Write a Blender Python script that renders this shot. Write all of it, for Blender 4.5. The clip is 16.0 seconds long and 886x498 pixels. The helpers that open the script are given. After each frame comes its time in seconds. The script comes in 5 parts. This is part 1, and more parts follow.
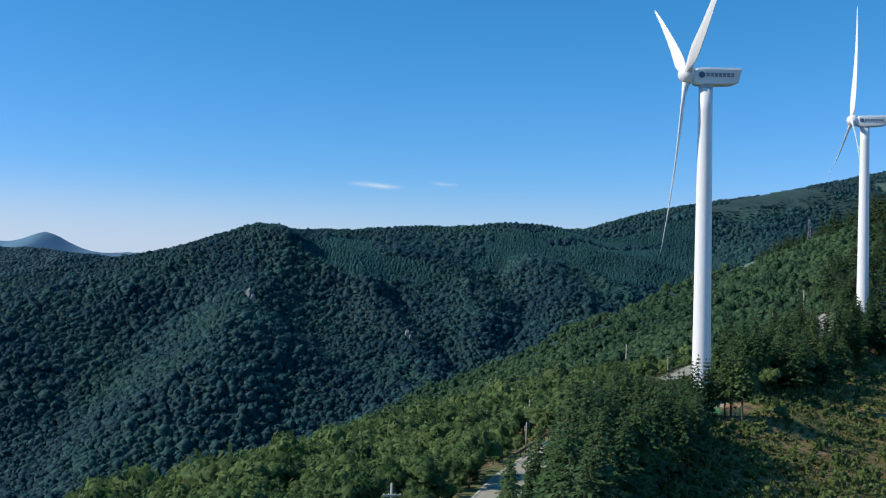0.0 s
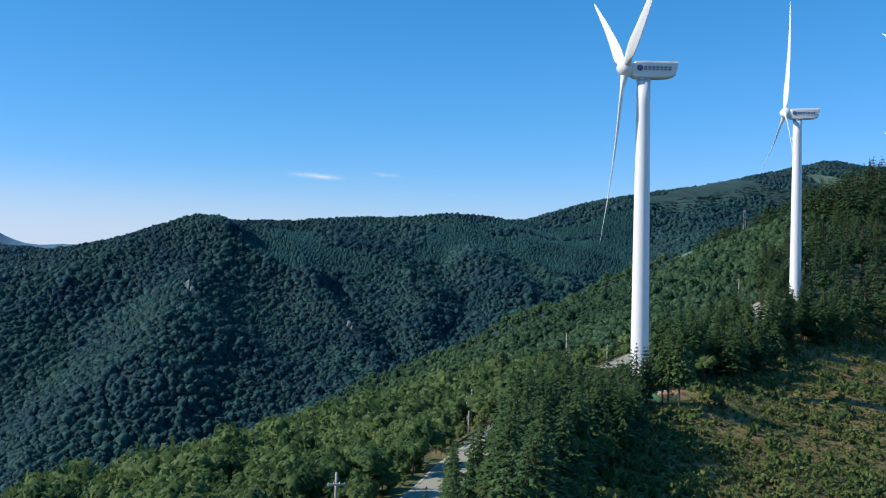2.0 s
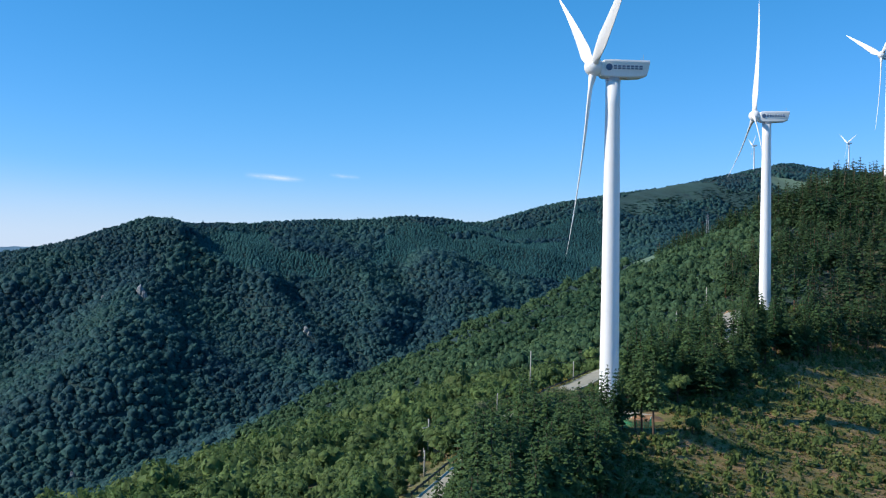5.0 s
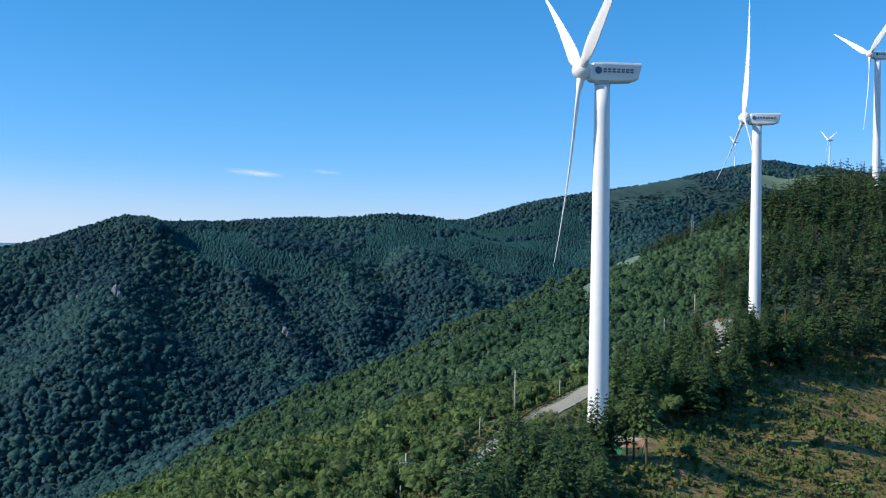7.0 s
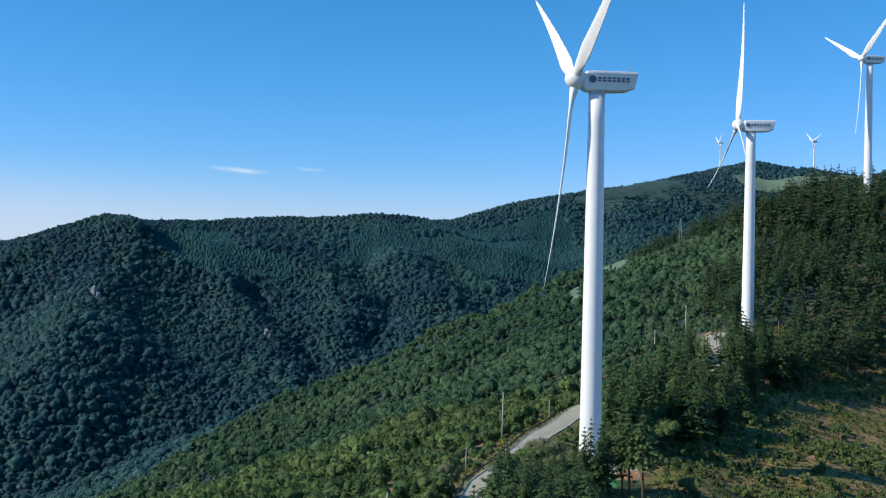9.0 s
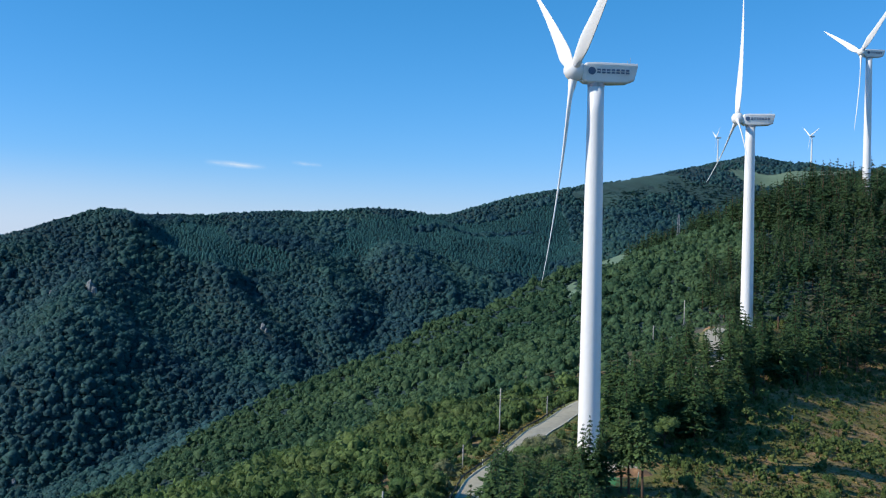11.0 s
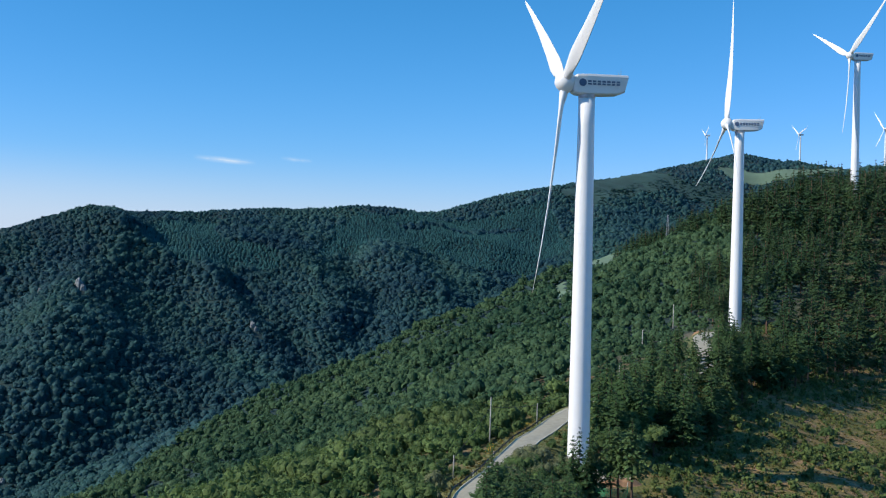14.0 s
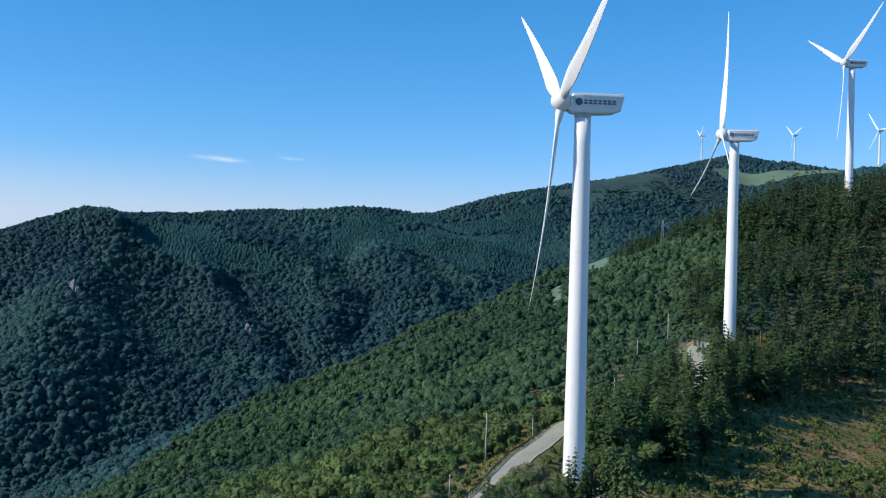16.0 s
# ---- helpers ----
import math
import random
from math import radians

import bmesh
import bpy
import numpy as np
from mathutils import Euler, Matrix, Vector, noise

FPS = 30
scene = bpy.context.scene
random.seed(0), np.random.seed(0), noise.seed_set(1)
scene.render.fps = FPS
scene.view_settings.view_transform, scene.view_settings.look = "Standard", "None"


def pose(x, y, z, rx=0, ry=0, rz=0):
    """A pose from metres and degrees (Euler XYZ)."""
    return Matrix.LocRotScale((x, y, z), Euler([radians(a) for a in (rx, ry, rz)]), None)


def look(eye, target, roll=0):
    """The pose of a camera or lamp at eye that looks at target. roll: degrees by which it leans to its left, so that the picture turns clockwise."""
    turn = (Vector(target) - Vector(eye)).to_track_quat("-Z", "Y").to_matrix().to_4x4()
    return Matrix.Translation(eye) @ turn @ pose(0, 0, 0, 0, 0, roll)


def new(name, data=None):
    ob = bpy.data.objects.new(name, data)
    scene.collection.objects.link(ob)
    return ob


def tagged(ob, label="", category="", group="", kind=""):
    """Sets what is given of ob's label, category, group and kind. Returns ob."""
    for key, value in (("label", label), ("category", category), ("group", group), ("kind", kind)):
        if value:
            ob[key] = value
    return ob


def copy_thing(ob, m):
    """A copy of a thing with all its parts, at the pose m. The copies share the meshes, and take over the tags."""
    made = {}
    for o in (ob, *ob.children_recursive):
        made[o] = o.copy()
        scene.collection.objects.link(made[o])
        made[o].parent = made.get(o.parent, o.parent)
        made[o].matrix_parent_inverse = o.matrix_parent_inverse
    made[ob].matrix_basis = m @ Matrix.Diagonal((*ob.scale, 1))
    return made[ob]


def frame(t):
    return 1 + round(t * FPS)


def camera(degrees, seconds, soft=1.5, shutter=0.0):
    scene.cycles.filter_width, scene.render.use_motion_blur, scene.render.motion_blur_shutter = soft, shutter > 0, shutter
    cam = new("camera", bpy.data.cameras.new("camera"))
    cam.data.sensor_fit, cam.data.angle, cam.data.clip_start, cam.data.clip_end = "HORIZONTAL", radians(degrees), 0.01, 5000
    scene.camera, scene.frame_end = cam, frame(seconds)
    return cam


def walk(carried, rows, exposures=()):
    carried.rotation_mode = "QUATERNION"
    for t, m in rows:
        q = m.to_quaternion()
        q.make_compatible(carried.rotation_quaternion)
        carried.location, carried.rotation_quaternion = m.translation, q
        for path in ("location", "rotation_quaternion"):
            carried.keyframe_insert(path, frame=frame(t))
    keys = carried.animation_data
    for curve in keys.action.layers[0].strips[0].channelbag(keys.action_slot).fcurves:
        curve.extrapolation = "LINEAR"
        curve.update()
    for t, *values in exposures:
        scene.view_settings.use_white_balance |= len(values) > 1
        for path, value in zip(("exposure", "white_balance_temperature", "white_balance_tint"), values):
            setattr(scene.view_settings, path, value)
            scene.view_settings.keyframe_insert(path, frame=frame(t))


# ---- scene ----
cam = camera(46.3, 16.0, soft=1.15)

PATH = [
    (0, (1.6, -4.015, 28.503), (1.618, -2.015, 28.531), 1.1),
    (0.5, (1.479, -4.556, 28.527), (1.513, -2.556, 28.552), 1.2),
    (1, (1.61, -4.568, 28.479), (1.657, -2.569, 28.5), 1.1),
    (1.5, (1.487, -4.53, 28.537), (1.547, -2.531, 28.555), 0.9),
    (2, (1.424, -5.16, 28.55), (1.555, -3.164, 28.562), 0.9),
    (2.5, (1.384, -4.306, 28.462), (1.547, -2.314, 28.387), 1.0),
    (3, (1.734, -2.102, 28.406), (1.905, -0.11, 28.333), 0.9),
    (3.5, (2.084, 1.221, 28.708), (2.264, 3.213, 28.724), 0.8),
    (4, (2.517, 4.738, 29.37), (2.707, 6.729, 29.388), 0.8),
    (6.5, (4.846, 21.532, 33.755), (5.081, 23.519, 33.764), 0.8),
    (7, (5.174, 24.261, 34.772), (5.418, 26.246, 34.779), 0.8),
    (7.5, (5.343, 26.559, 35.76), (5.595, 28.543, 35.765), 0.9),
    (8, (5.595, 29.226, 36.987), (5.856, 31.209, 36.992), 0.9),
    (8.5, (5.967, 32.255, 37.888), (6.235, 34.237, 37.892), 1.0),
    (9, (6.273, 34.793, 38.473), (6.547, 36.774, 38.476), 1.1),
    (11.5, (6.744, 37.549, 38.318), (7.026, 39.529, 38.31), 1.2),
    (12, (6.573, 37.404, 38.135), (6.86, 39.384, 38.127), 1.3),
    (12.5, (6.609, 37.613, 38.423), (6.9, 39.592, 38.412), 1.3),
    (13, (6.619, 37.347, 39.062), (6.913, 39.325, 39.05), 1.3),
    (13.5, (6.319, 37.004, 40.185), (6.617, 38.982, 40.171), 1.3),
    (14, (6.242, 36.77, 41.058), (6.542, 38.747, 41.043), 1.3),
    (14.5, (6.086, 36.703, 41.904), (6.389, 38.68, 41.888), 1.4),
    (15, (5.917, 36.311, 43.016), (6.222, 38.288, 42.998), 1.3),
    (15.5, (5.937, 36.481, 43.885), (6.245, 38.457, 43.867), 1.3),
    (16, (5.768, 36.161, 44.718), (6.078, 38.137, 44.7), 1.4),
]
walk(cam, [(t, look(eye, to, roll)) for t, eye, to, roll in PATH],
     exposures=[(0.0, -0.12), (0.7, 0.0), (2.5, 0.03), (3.0, 0.30), (3.4, 0.38), (4.0, 0.12), (7.0, 0.10), (9.0, 0.0), (16.0, 0.0)])

# ---- light ----
SUN_ELEVATION, SUN_BEARING = 35.0, 266.0
to_sun = Vector((math.sin(radians(SUN_BEARING)) * math.cos(radians(SUN_ELEVATION)),
                 math.cos(radians(SUN_BEARING)) * math.cos(radians(SUN_ELEVATION)),
                 math.sin(radians(SUN_ELEVATION))))
world = bpy.data.worlds.new("world")
scene.world = world
world.use_nodes = True
wn = world.node_tree
sky = wn.nodes.new("ShaderNodeTexSky")
sky.sky_type, sky.sun_disc = "NISHITA", False
sky.sun_elevation, sky.sun_rotation = radians(SUN_ELEVATION), radians(SUN_BEARING)
sky.altitude, sky.air_density, sky.dust_density, sky.ozone_density = 900, 1.0, 0.15, 2.0
# the clear, deeply blue mountain sky: less red towards the zenith
parts = wn.nodes.new("ShaderNodeSeparateColor")
joined = wn.nodes.new("ShaderNodeCombineColor")


def sky_math(how, a, b):
    n = wn.nodes.new("ShaderNodeMath")
    n.operation = how
    for socket, value in zip(n.inputs, (a, b)):
        if isinstance(value, float):
            socket.default_value = value
        else:
            wn.links.new(value, socket)
    return n.outputs[0]


wn.links.new(sky.outputs["Color"], parts.inputs["Color"])
red = sky_math("MINIMUM", sky_math("MULTIPLY", sky_math("POWER", parts.outputs["Red"], 1.62), 0.20), parts.outputs["Green"])
wn.links.new(red, joined.inputs["Red"])
wn.links.new(sky_math("MULTIPLY", sky_math("POWER", parts.outputs["Green"], 0.86), 1.10), joined.inputs["Green"])
wn.links.new(sky_math("MULTIPLY", parts.outputs["Blue"], 1.40), joined.inputs["Blue"])
wn.nodes["Background"].inputs["Strength"].default_value = 0.11
wn.links.new(joined.outputs["Color"], wn.nodes["Background"].inputs["Color"])
sun_data = bpy.data.lights.new("sun", "SUN")
sun_data.energy, sun_data.angle, sun_data.color = 5.0, radians(0.5), (1.0, 0.92, 0.79)
sun = new("sun", sun_data)
sun.matrix_world = look(to_sun * 400, (0, 0, 0))

# ---- numbers that repeat ----
rng = np.random.default_rng(7)


def hashed(ix, iy, seed):
    n = (ix.astype(np.int64) * 374761393 + iy.astype(np.int64) * 668265263 + seed * 974634777) & 0x7FFFFFFF
    n = ((n ^ (n >> 13)) * 1274126177) & 0x7FFFFFFF
    n = ((n ^ (n >> 16)) * 374761393) & 0x7FFFFFFF
    return (n & 0xFFFFF) / 0xFFFFF


def value_noise(x, y, size, seed):
    """Smooth noise from -1 to 1 with bumps of the given size in metres."""
    x, y = np.asarray(x, float) / size, np.asarray(y, float) / size
    ix, iy = np.floor(x), np.floor(y)
    u, v = x - ix, y - iy
    u, v = u * u * (3 - 2 * u), v * v * (3 - 2 * v)
    a, b = hashed(ix, iy, seed), hashed(ix + 1, iy, seed)
    c, d = hashed(ix, iy + 1, seed), hashed(ix + 1, iy + 1, seed)
    return 2 * ((a * (1 - u) + b * u) * (1 - v) + (c * (1 - u) + d * u) * v) - 1


def fractal(x, y, size, seed, octaves=3):
    total = 0
    for k in range(octaves):
        total = total + value_noise(x, y, size / 2 ** k, seed + k) / 2 ** k
    return total


def smooth(a, b, t):
    t = np.clip((t - a) / (b - a), 0, 1)
    return t * t * (3 - 2 * t)


# ---- the lie of the land ----
def along(x, y, line):
    """Distance to a line of (x, y, z), its height at the nearest place, and the side (+1 is left of its direction)."""
    best = np.full(np.shape(x), 1e9)
    height, side = np.zeros(np.shape(x)), np.ones(np.shape(x))
    for (ax, ay, az), (bx, by, bz) in zip(line, line[1:]):
        dx, dy = bx - ax, by - ay
        f = np.clip(((x - ax) * dx + (y - ay) * dy) / (dx * dx + dy * dy), 0, 1)
        d = np.hypot(x - ax - f * dx, y - ay - f * dy)
        near = d < best
        best = np.where(near, d, best)
        height = np.where(near, az + f * (bz - az), height)
        side = np.where(near, np.sign(dx * (y - ay) - dy * (x - ax)), side)
    return best, height, side


# crests of the hills; the camera looks north (+y), the turbines stand on the near crest
NEAR_CREST = [(-40, -200, 30), (-8, 0, 9), (10, 96, 4), (26, 147, 1), (45, 195, 0), (61, 222, 1), (90, 262, 4),
              (118, 300, 8), (151, 356, 12), (200, 412, 25.5), (284, 514, 60), (340, 580, 74), (440, 660, 88), (700, 860, 110)]
NORTH_SPUR = [(284, 514, 59), (274, 600, 56), (258, 690, 38), (252, 753, 37), (240, 860, 0)]
FAR_CREST = [(-1300, 900, -95), (-760, 1000, -50), (-480, 1080, -8), (-354, 1150, 20), (-290, 1160, 31.5), (-207, 1200, 61.5), (-146, 1297, 58),
             (-12, 1396, 70), (60, 1408, 72), (96, 1414, 76.5), (147, 1445, 79), (191, 1494, 73), (230, 1525, 75.5), (284, 1556, 90),
             (351, 1592, 111), (508, 1740, 138), (706, 1888, 178), (960, 2150, 234), (1010, 2218, 243), (1130, 2202, 216), (1500, 2100, 205)]
FAR_BASE = [(-1300, 900, -95), (-480, 1080, -8), (-200, 1215, 54), (100, 1405, 70), (350, 1590, 104), (700, 1890, 178), (960, 2150, 236), (1130, 2202, 222), (1500, 2100, 205)]
ROCK_SPUR = [(-207, 1195, 60), (-196, 1080, 22), (-176, 1000, -8), (-160, 950, -34)]
MIDDLE_SPUR = [(-120, 1290, 62), (-72, 1130, 8), (-24, 1000, -42), (20, 890, -92)]
WEST_SPUR = [(-354, 1150, 20), (-410, 960, -36), (-470, 800, -100)]
BOWL_SPUR = [(96, 1414, 76), (150, 1250, 34), (190, 1080, -30), (205, 960, -72)]
EAST_SPUR = [(520, 1740, 136), (470, 1450, 70), (420, 1200, 16)]
BACK_HILL = [(1010, 2218, 236), (1087, 1792, 192), (1400, 1700, 190)]
WEST_HILL = [(-1900, 2450, 56), (-1000, 2520, 47), (-800, 2490, 34), (-640, 2450, 4)]
BLUE_PEAK = [(-2600, 4100, 60), (-1760, 4050, 82), (-1636, 4015, 88), (-1583, 4012, 98), (-1540, 4010, 114), (-1505, 4010, 123), (-1465, 4010, 110), (-1410, 4005, 84), (-1333, 4000, 50), (-1150, 4000, 20)]
LAST_RIDGE = [(-3900, 4550, 55), (-1317, 4500, 46), (0, 4560, 50), (3900, 4550, 70)]
# spurs (rising) and gullies (sunk) on the far mountain's face: amount, breadth, line
FOLDS = [(9, 36, [(-181, 1165), (-177, 1110), (-177, 1060), (-176, 985), (-174, 880), (-190, 815), (-225, 770), (-245, 720)]),
         (-8.4, 34, [(-196, 1110), (-220, 1049), (-240, 1019), (-262, 965), (-278, 895), (-296, 831), (-304, 778)]),
         (6, 40, [(-262, 1140), (-288, 1087), (-308, 1030), (-330, 964), (-345, 890)]),
         (9.6, 26, [(-150, 1138), (-114, 1115), (-85, 1103), (-64, 1088), (-50, 1050), (-28, 997), (-12, 927), (-30, 856)]),
         (-5.2, 26, [(-142, 1085), (-130, 1050), (-112, 1000), (-104, 868), (-104, 812), (-106, 765)]),
         (-4.5, 22, [(-34, 1105), (-16, 1055), (14, 997), (28, 950)]),
         (8.4, 26, [(0, 1200), (35, 1165), (55, 1119), (58, 1061), (42, 990)]),
         (-5.9, 20, [(80, 1225), (88, 1142), (96, 1088), (92, 1030)]),
         (7.8, 26, [(118, 1245), (126, 1167), (134, 1105), (124, 1040)]),
         (-5, 24, [(196, 1290), (200, 1190), (190, 1100)]),
         (7.2, 30, [(268, 1330), (262, 1210), (250, 1120)])]
ROAD_LINE = [(-8, 40, 9), (1, 72, 6.6), (7.5, 97, 5), (11, 113, 4.2), (16, 130, 3.5), (23, 152, 2.8), (26.5, 163, 2.6), (35.3, 193, 2.4),
             (42.3, 208, 2.1), (46.3, 218, 2.0), (54.2, 236, 2.0), (60.1, 246, 2.1), (66, 256.6, 2.5), (74, 266.4, 3.6), (88, 274, 5.5),
             (109, 285, 9.0), (119, 303, 11.5), (130, 332, 13.5), (140, 348, 14.0)]
PADS = [(63, 212, -0.4, 13), (150, 354, 14.0, 10), (284, 514, 62, 9)]


def ground_height(x, y):
    x, y = np.asarray(x, float), np.asarray(y, float)
    heights = []
    d, z, s = along(x, y, NEAR_CREST)
    d = np.sqrt(d * d + 196) - 14
    heights.append(np.where(s > 0, z - 0.176 * d - 0.00124 * np.minimum(d, 330) ** 2 - 10 * smooth(50, 220, d), z - 0.27 * d - 0.12 * smooth(225, 260, y) * (1 - smooth(330, 380, y)) * np.minimum(d, 28)))
    for line, slope, soft in ((NORTH_SPUR, 0.416, 14), (FAR_CREST, 0.41, 20), (ROCK_SPUR, 0.46, 26), (MIDDLE_SPUR, 0.45, 24), (WEST_SPUR, 0.44, 24),
                              (BOWL_SPUR, 0.45, 30), (EAST_SPUR, 0.42, 30),
                              (BACK_HILL, 0.3, 40), (WEST_HILL, 0.25, 30), (BLUE_PEAK, 0.33, 40), (LAST_RIDGE, 0.3, 40)):
        if line in (ROCK_SPUR, MIDDLE_SPUR, WEST_SPUR, BOWL_SPUR, EAST_SPUR):
            d, z, s = along(x + 20 * fractal(x, y, 150, 301, 3), y + 20 * fractal(x, y, 150, 311, 3), line)
        else:
            d, z, s = along(x, y, line)
        if line is FAR_CREST:
            crest, z = d, z + 6.5
            low, base, _ = along(x, y, FAR_BASE)
            w = smooth(15, 160, d)
            d, z = d + w * (low - d), z + w * (base + 4.5 - z)
        heights.append(z - slope * (np.sqrt(d * d + soft * soft) - soft))
    heights.append(np.full(np.shape(x), -150.0))
    k = 5.0
    top = np.max(heights, axis=0)
    z = top + k * np.log(np.sum([np.exp((h - top) / k) for h in heights], axis=0))
    back = (y > 640) & (y < 1420) & (x > -460) & (x < 400)
    if np.any(back):
        bx, by = x[back], y[back]
        wx, wy = bx + 16 * fractal(bx, by, 90, 301, 3), by + 16 * fractal(bx, by, 90, 311, 3)
        fold = np.zeros(bx.shape)
        for rise, broad, line in FOLDS:
            d, _, _ = along(wx, wy, [(px, py, 0) for px, py in line])
            fold = fold + rise * np.exp(-(d / broad) ** 2)
        z = np.array(z)
        z[back] += fold * smooth(8, 60, crest[back])
    far = smooth(420, 900, np.hypot(x, y) - 0.4 * x) * (0.12 + 0.88 * smooth(10, 170, crest))
    z = z + far * (5 * fractal(x, y, 170, 16, 3) + 9 * (0.4 - np.abs(value_noise(x + 0.25 * y, y * 0.5, 80, 34)))) + 1.3 * fractal(x, y, 38, 21, 3)
    for px, py, pz, r in PADS:
        z = z + (pz - z) * (1 - smooth(r, r + 9, np.hypot(x - px, y - py)))
    d, rz, s = along(x, y, ROAD_LINE)
    z = z + (rz - z) * (1 - smooth(3.4, 9.0, d))
    return z


def height_at(x, y):
    return float(ground_height(np.array([x]), np.array([y]))[0])


# ---- building helpers ----
def mesh_from(name, verts, faces, mats, smooth_faces=False, tint=None):
    """A mesh from arrays: verts (n, 3), faces (m, 3 or 4)."""
    me = bpy.data.meshes.new(name)
    verts, faces = np.asarray(verts, np.float32), np.asarray(faces, np.int32)
    m, k = faces.shape
    me.vertices.add(len(verts))
    me.vertices.foreach_set("co", verts.ravel())
    me.loops.add(m * k)
    me.loops.foreach_set("vertex_index", faces.ravel())
    me.polygons.add(m)
    me.polygons.foreach_set("loop_start", np.arange(0, m * k, k, dtype=np.int32))
    if smooth_faces:
        me.polygons.foreach_set("use_smooth", np.ones(m, bool))
    for mat in (mats if isinstance(mats, (list, tuple)) else [mats]):
        me.materials.append(mat)
    if tint is not None:
        me.attributes.new("tint", "FLOAT", "POINT").data.foreach_set("value", np.asarray(tint, np.float32))
    me.update(calc_edges=True)
    me.validate()
    return me


def part(name, bm, material, parent, label="", smooth_faces=False):
    """Links a bmesh as one mesh object under a thing or a part."""
    me = bpy.data.meshes.new(name)
    bm.to_mesh(me)
    bm.free()
    me.materials.append(material)
    if smooth_faces:
        for p in me.polygons:
            p.use_smooth = True
    ob = new(name, me)
    ob.parent = parent
    if label:
        tagged(ob, label)
    return ob


def box(bm, size, at=(0, 0, 0), bevel=0.0, turn=None):
    m = Matrix.Translation(at) @ (turn or Matrix.Identity(4)) @ Matrix.Diagonal((*size, 1))
    made = bmesh.ops.create_cube(bm, size=1, matrix=m)
    if bevel:
        edges = {e for v in made["verts"] for e in v.link_edges}
        bmesh.ops.bevel(bm, geom=list(edges), offset=bevel, segments=2, profile=0.5, affect="EDGES")
    return bm


def tube(bm, rings, sides=24, caps=True):
    """A lofted tube through rings of (centre, radius) or (centre, radius x, radius y) that stand along z."""
    rows = []
    for centre, *r in rings:
        rx, ry = (r[0], r[0]) if len(r) == 1 else r
        rows.append([bm.verts.new((centre[0] + rx * math.cos(2 * math.pi * i / sides),
                                   centre[1] + ry * math.sin(2 * math.pi * i / sides), centre[2])) for i in range(sides)])
    for a, b in zip(rows, rows[1:]):
        for i in range(sides):
            bm.faces.new((a[i], a[(i + 1) % sides], b[(i + 1) % sides], b[i]))
    if caps:
        bm.faces.new(rows[0][::-1])
        bm.faces.new(rows[-1])
    return bm


def rod(bm, a, b, ra, rb, sides=8):
    """A tapered rod from a to b."""
    a, b = Vector(a), Vector(b)
    turn = (b - a).to_track_quat("Z", "Y").to_matrix().to_4x4()
    bmesh.ops.create_cone(bm, cap_ends=True, segments=sides, radius1=ra, radius2=rb, depth=(b - a).length,
                          matrix=Matrix.Translation((a + b) / 2) @ turn)
    return bm


# ---- materials ----
def material(name, rough=0.6, metal=0.0):
    m = bpy.data.materials.new(name)
    m.use_nodes = True
    b = m.node_tree.nodes["Principled BSDF"]
    b.inputs["Roughness"].default_value, b.inputs["Metallic"].default_value = rough, metal
    return m, m.node_tree, b


def noise_node(nt, scale, detail=3.0, rough=0.55, space="Object"):
    co = nt.nodes.new("ShaderNodeTexCoord") if space == "Object" else nt.nodes.new("ShaderNodeNewGeometry")
    n = nt.nodes.new("ShaderNodeTexNoise")
    n.inputs["Scale"].default_value, n.inputs["Detail"].default_value, n.inputs["Roughness"].default_value = scale, detail, rough
    nt.links.new(co.outputs["Object" if space == "Object" else "Position"], n.inputs["Vector"])
    return n.outputs["Fac"]


def ramp(nt, fac, stops):
    r = nt.nodes.new("ShaderNodeValToRGB")
    while len(r.color_ramp.elements) < len(stops):
        r.color_ramp.elements.new(0.5)
    for e, (at, c) in zip(r.color_ramp.elements, stops):
        e.position, e.color = at, (*c, 1)
    nt.links.new(fac, r.inputs["Fac"])
    return r.outputs["Color"]


def mix(nt, fac, a, b, how="MIX"):
    n = nt.nodes.new("ShaderNodeMix")
    n.data_type, n.blend_type = "RGBA", how
    for socket, value in ((n.inputs["Factor"], fac), (n.inputs["A"], a), (n.inputs["B"], b)):
        if isinstance(value, (int, float)):
            socket.default_value = value
        elif isinstance(value, tuple):
            socket.default_value = (*value, 1)
        else:
            nt.links.new(value, socket)
    return n.outputs["Result"]


def bump(nt, b, height, strength=0.4, distance=0.1):
    n = nt.nodes.new("ShaderNodeBump")
    n.inputs["Strength"].default_value, n.inputs["Distance"].default_value = strength, distance
    nt.links.new(height, n.inputs["Height"])
    nt.links.new(n.outputs["Normal"], b.inputs["Normal"])


def plain(name, colour, rough=0.6, metal=0.0, scale=3.0, spread=0.12, relief=0.15, depth=0.02):
    """A surface with grain at two scales round one colour."""
    m, nt, b = material(name, rough, metal)
    lo, hi = tuple(c * (1 - spread) for c in colour), tuple(min(1, c * (1 + spread)) for c in colour)
    big, fine = noise_node(nt, scale, 4), noise_node(nt, scale * 11, 3)
    c = ramp(nt, big, [(0.3, lo), (0.7, hi)])
    c = mix(nt, 0.35, c, ramp(nt, fine, [(0.3, lo), (0.7, hi)]))
    nt.links.new(c, b.inputs["Base Color"])
    bump(nt, b, fine, relief, depth)
    return m


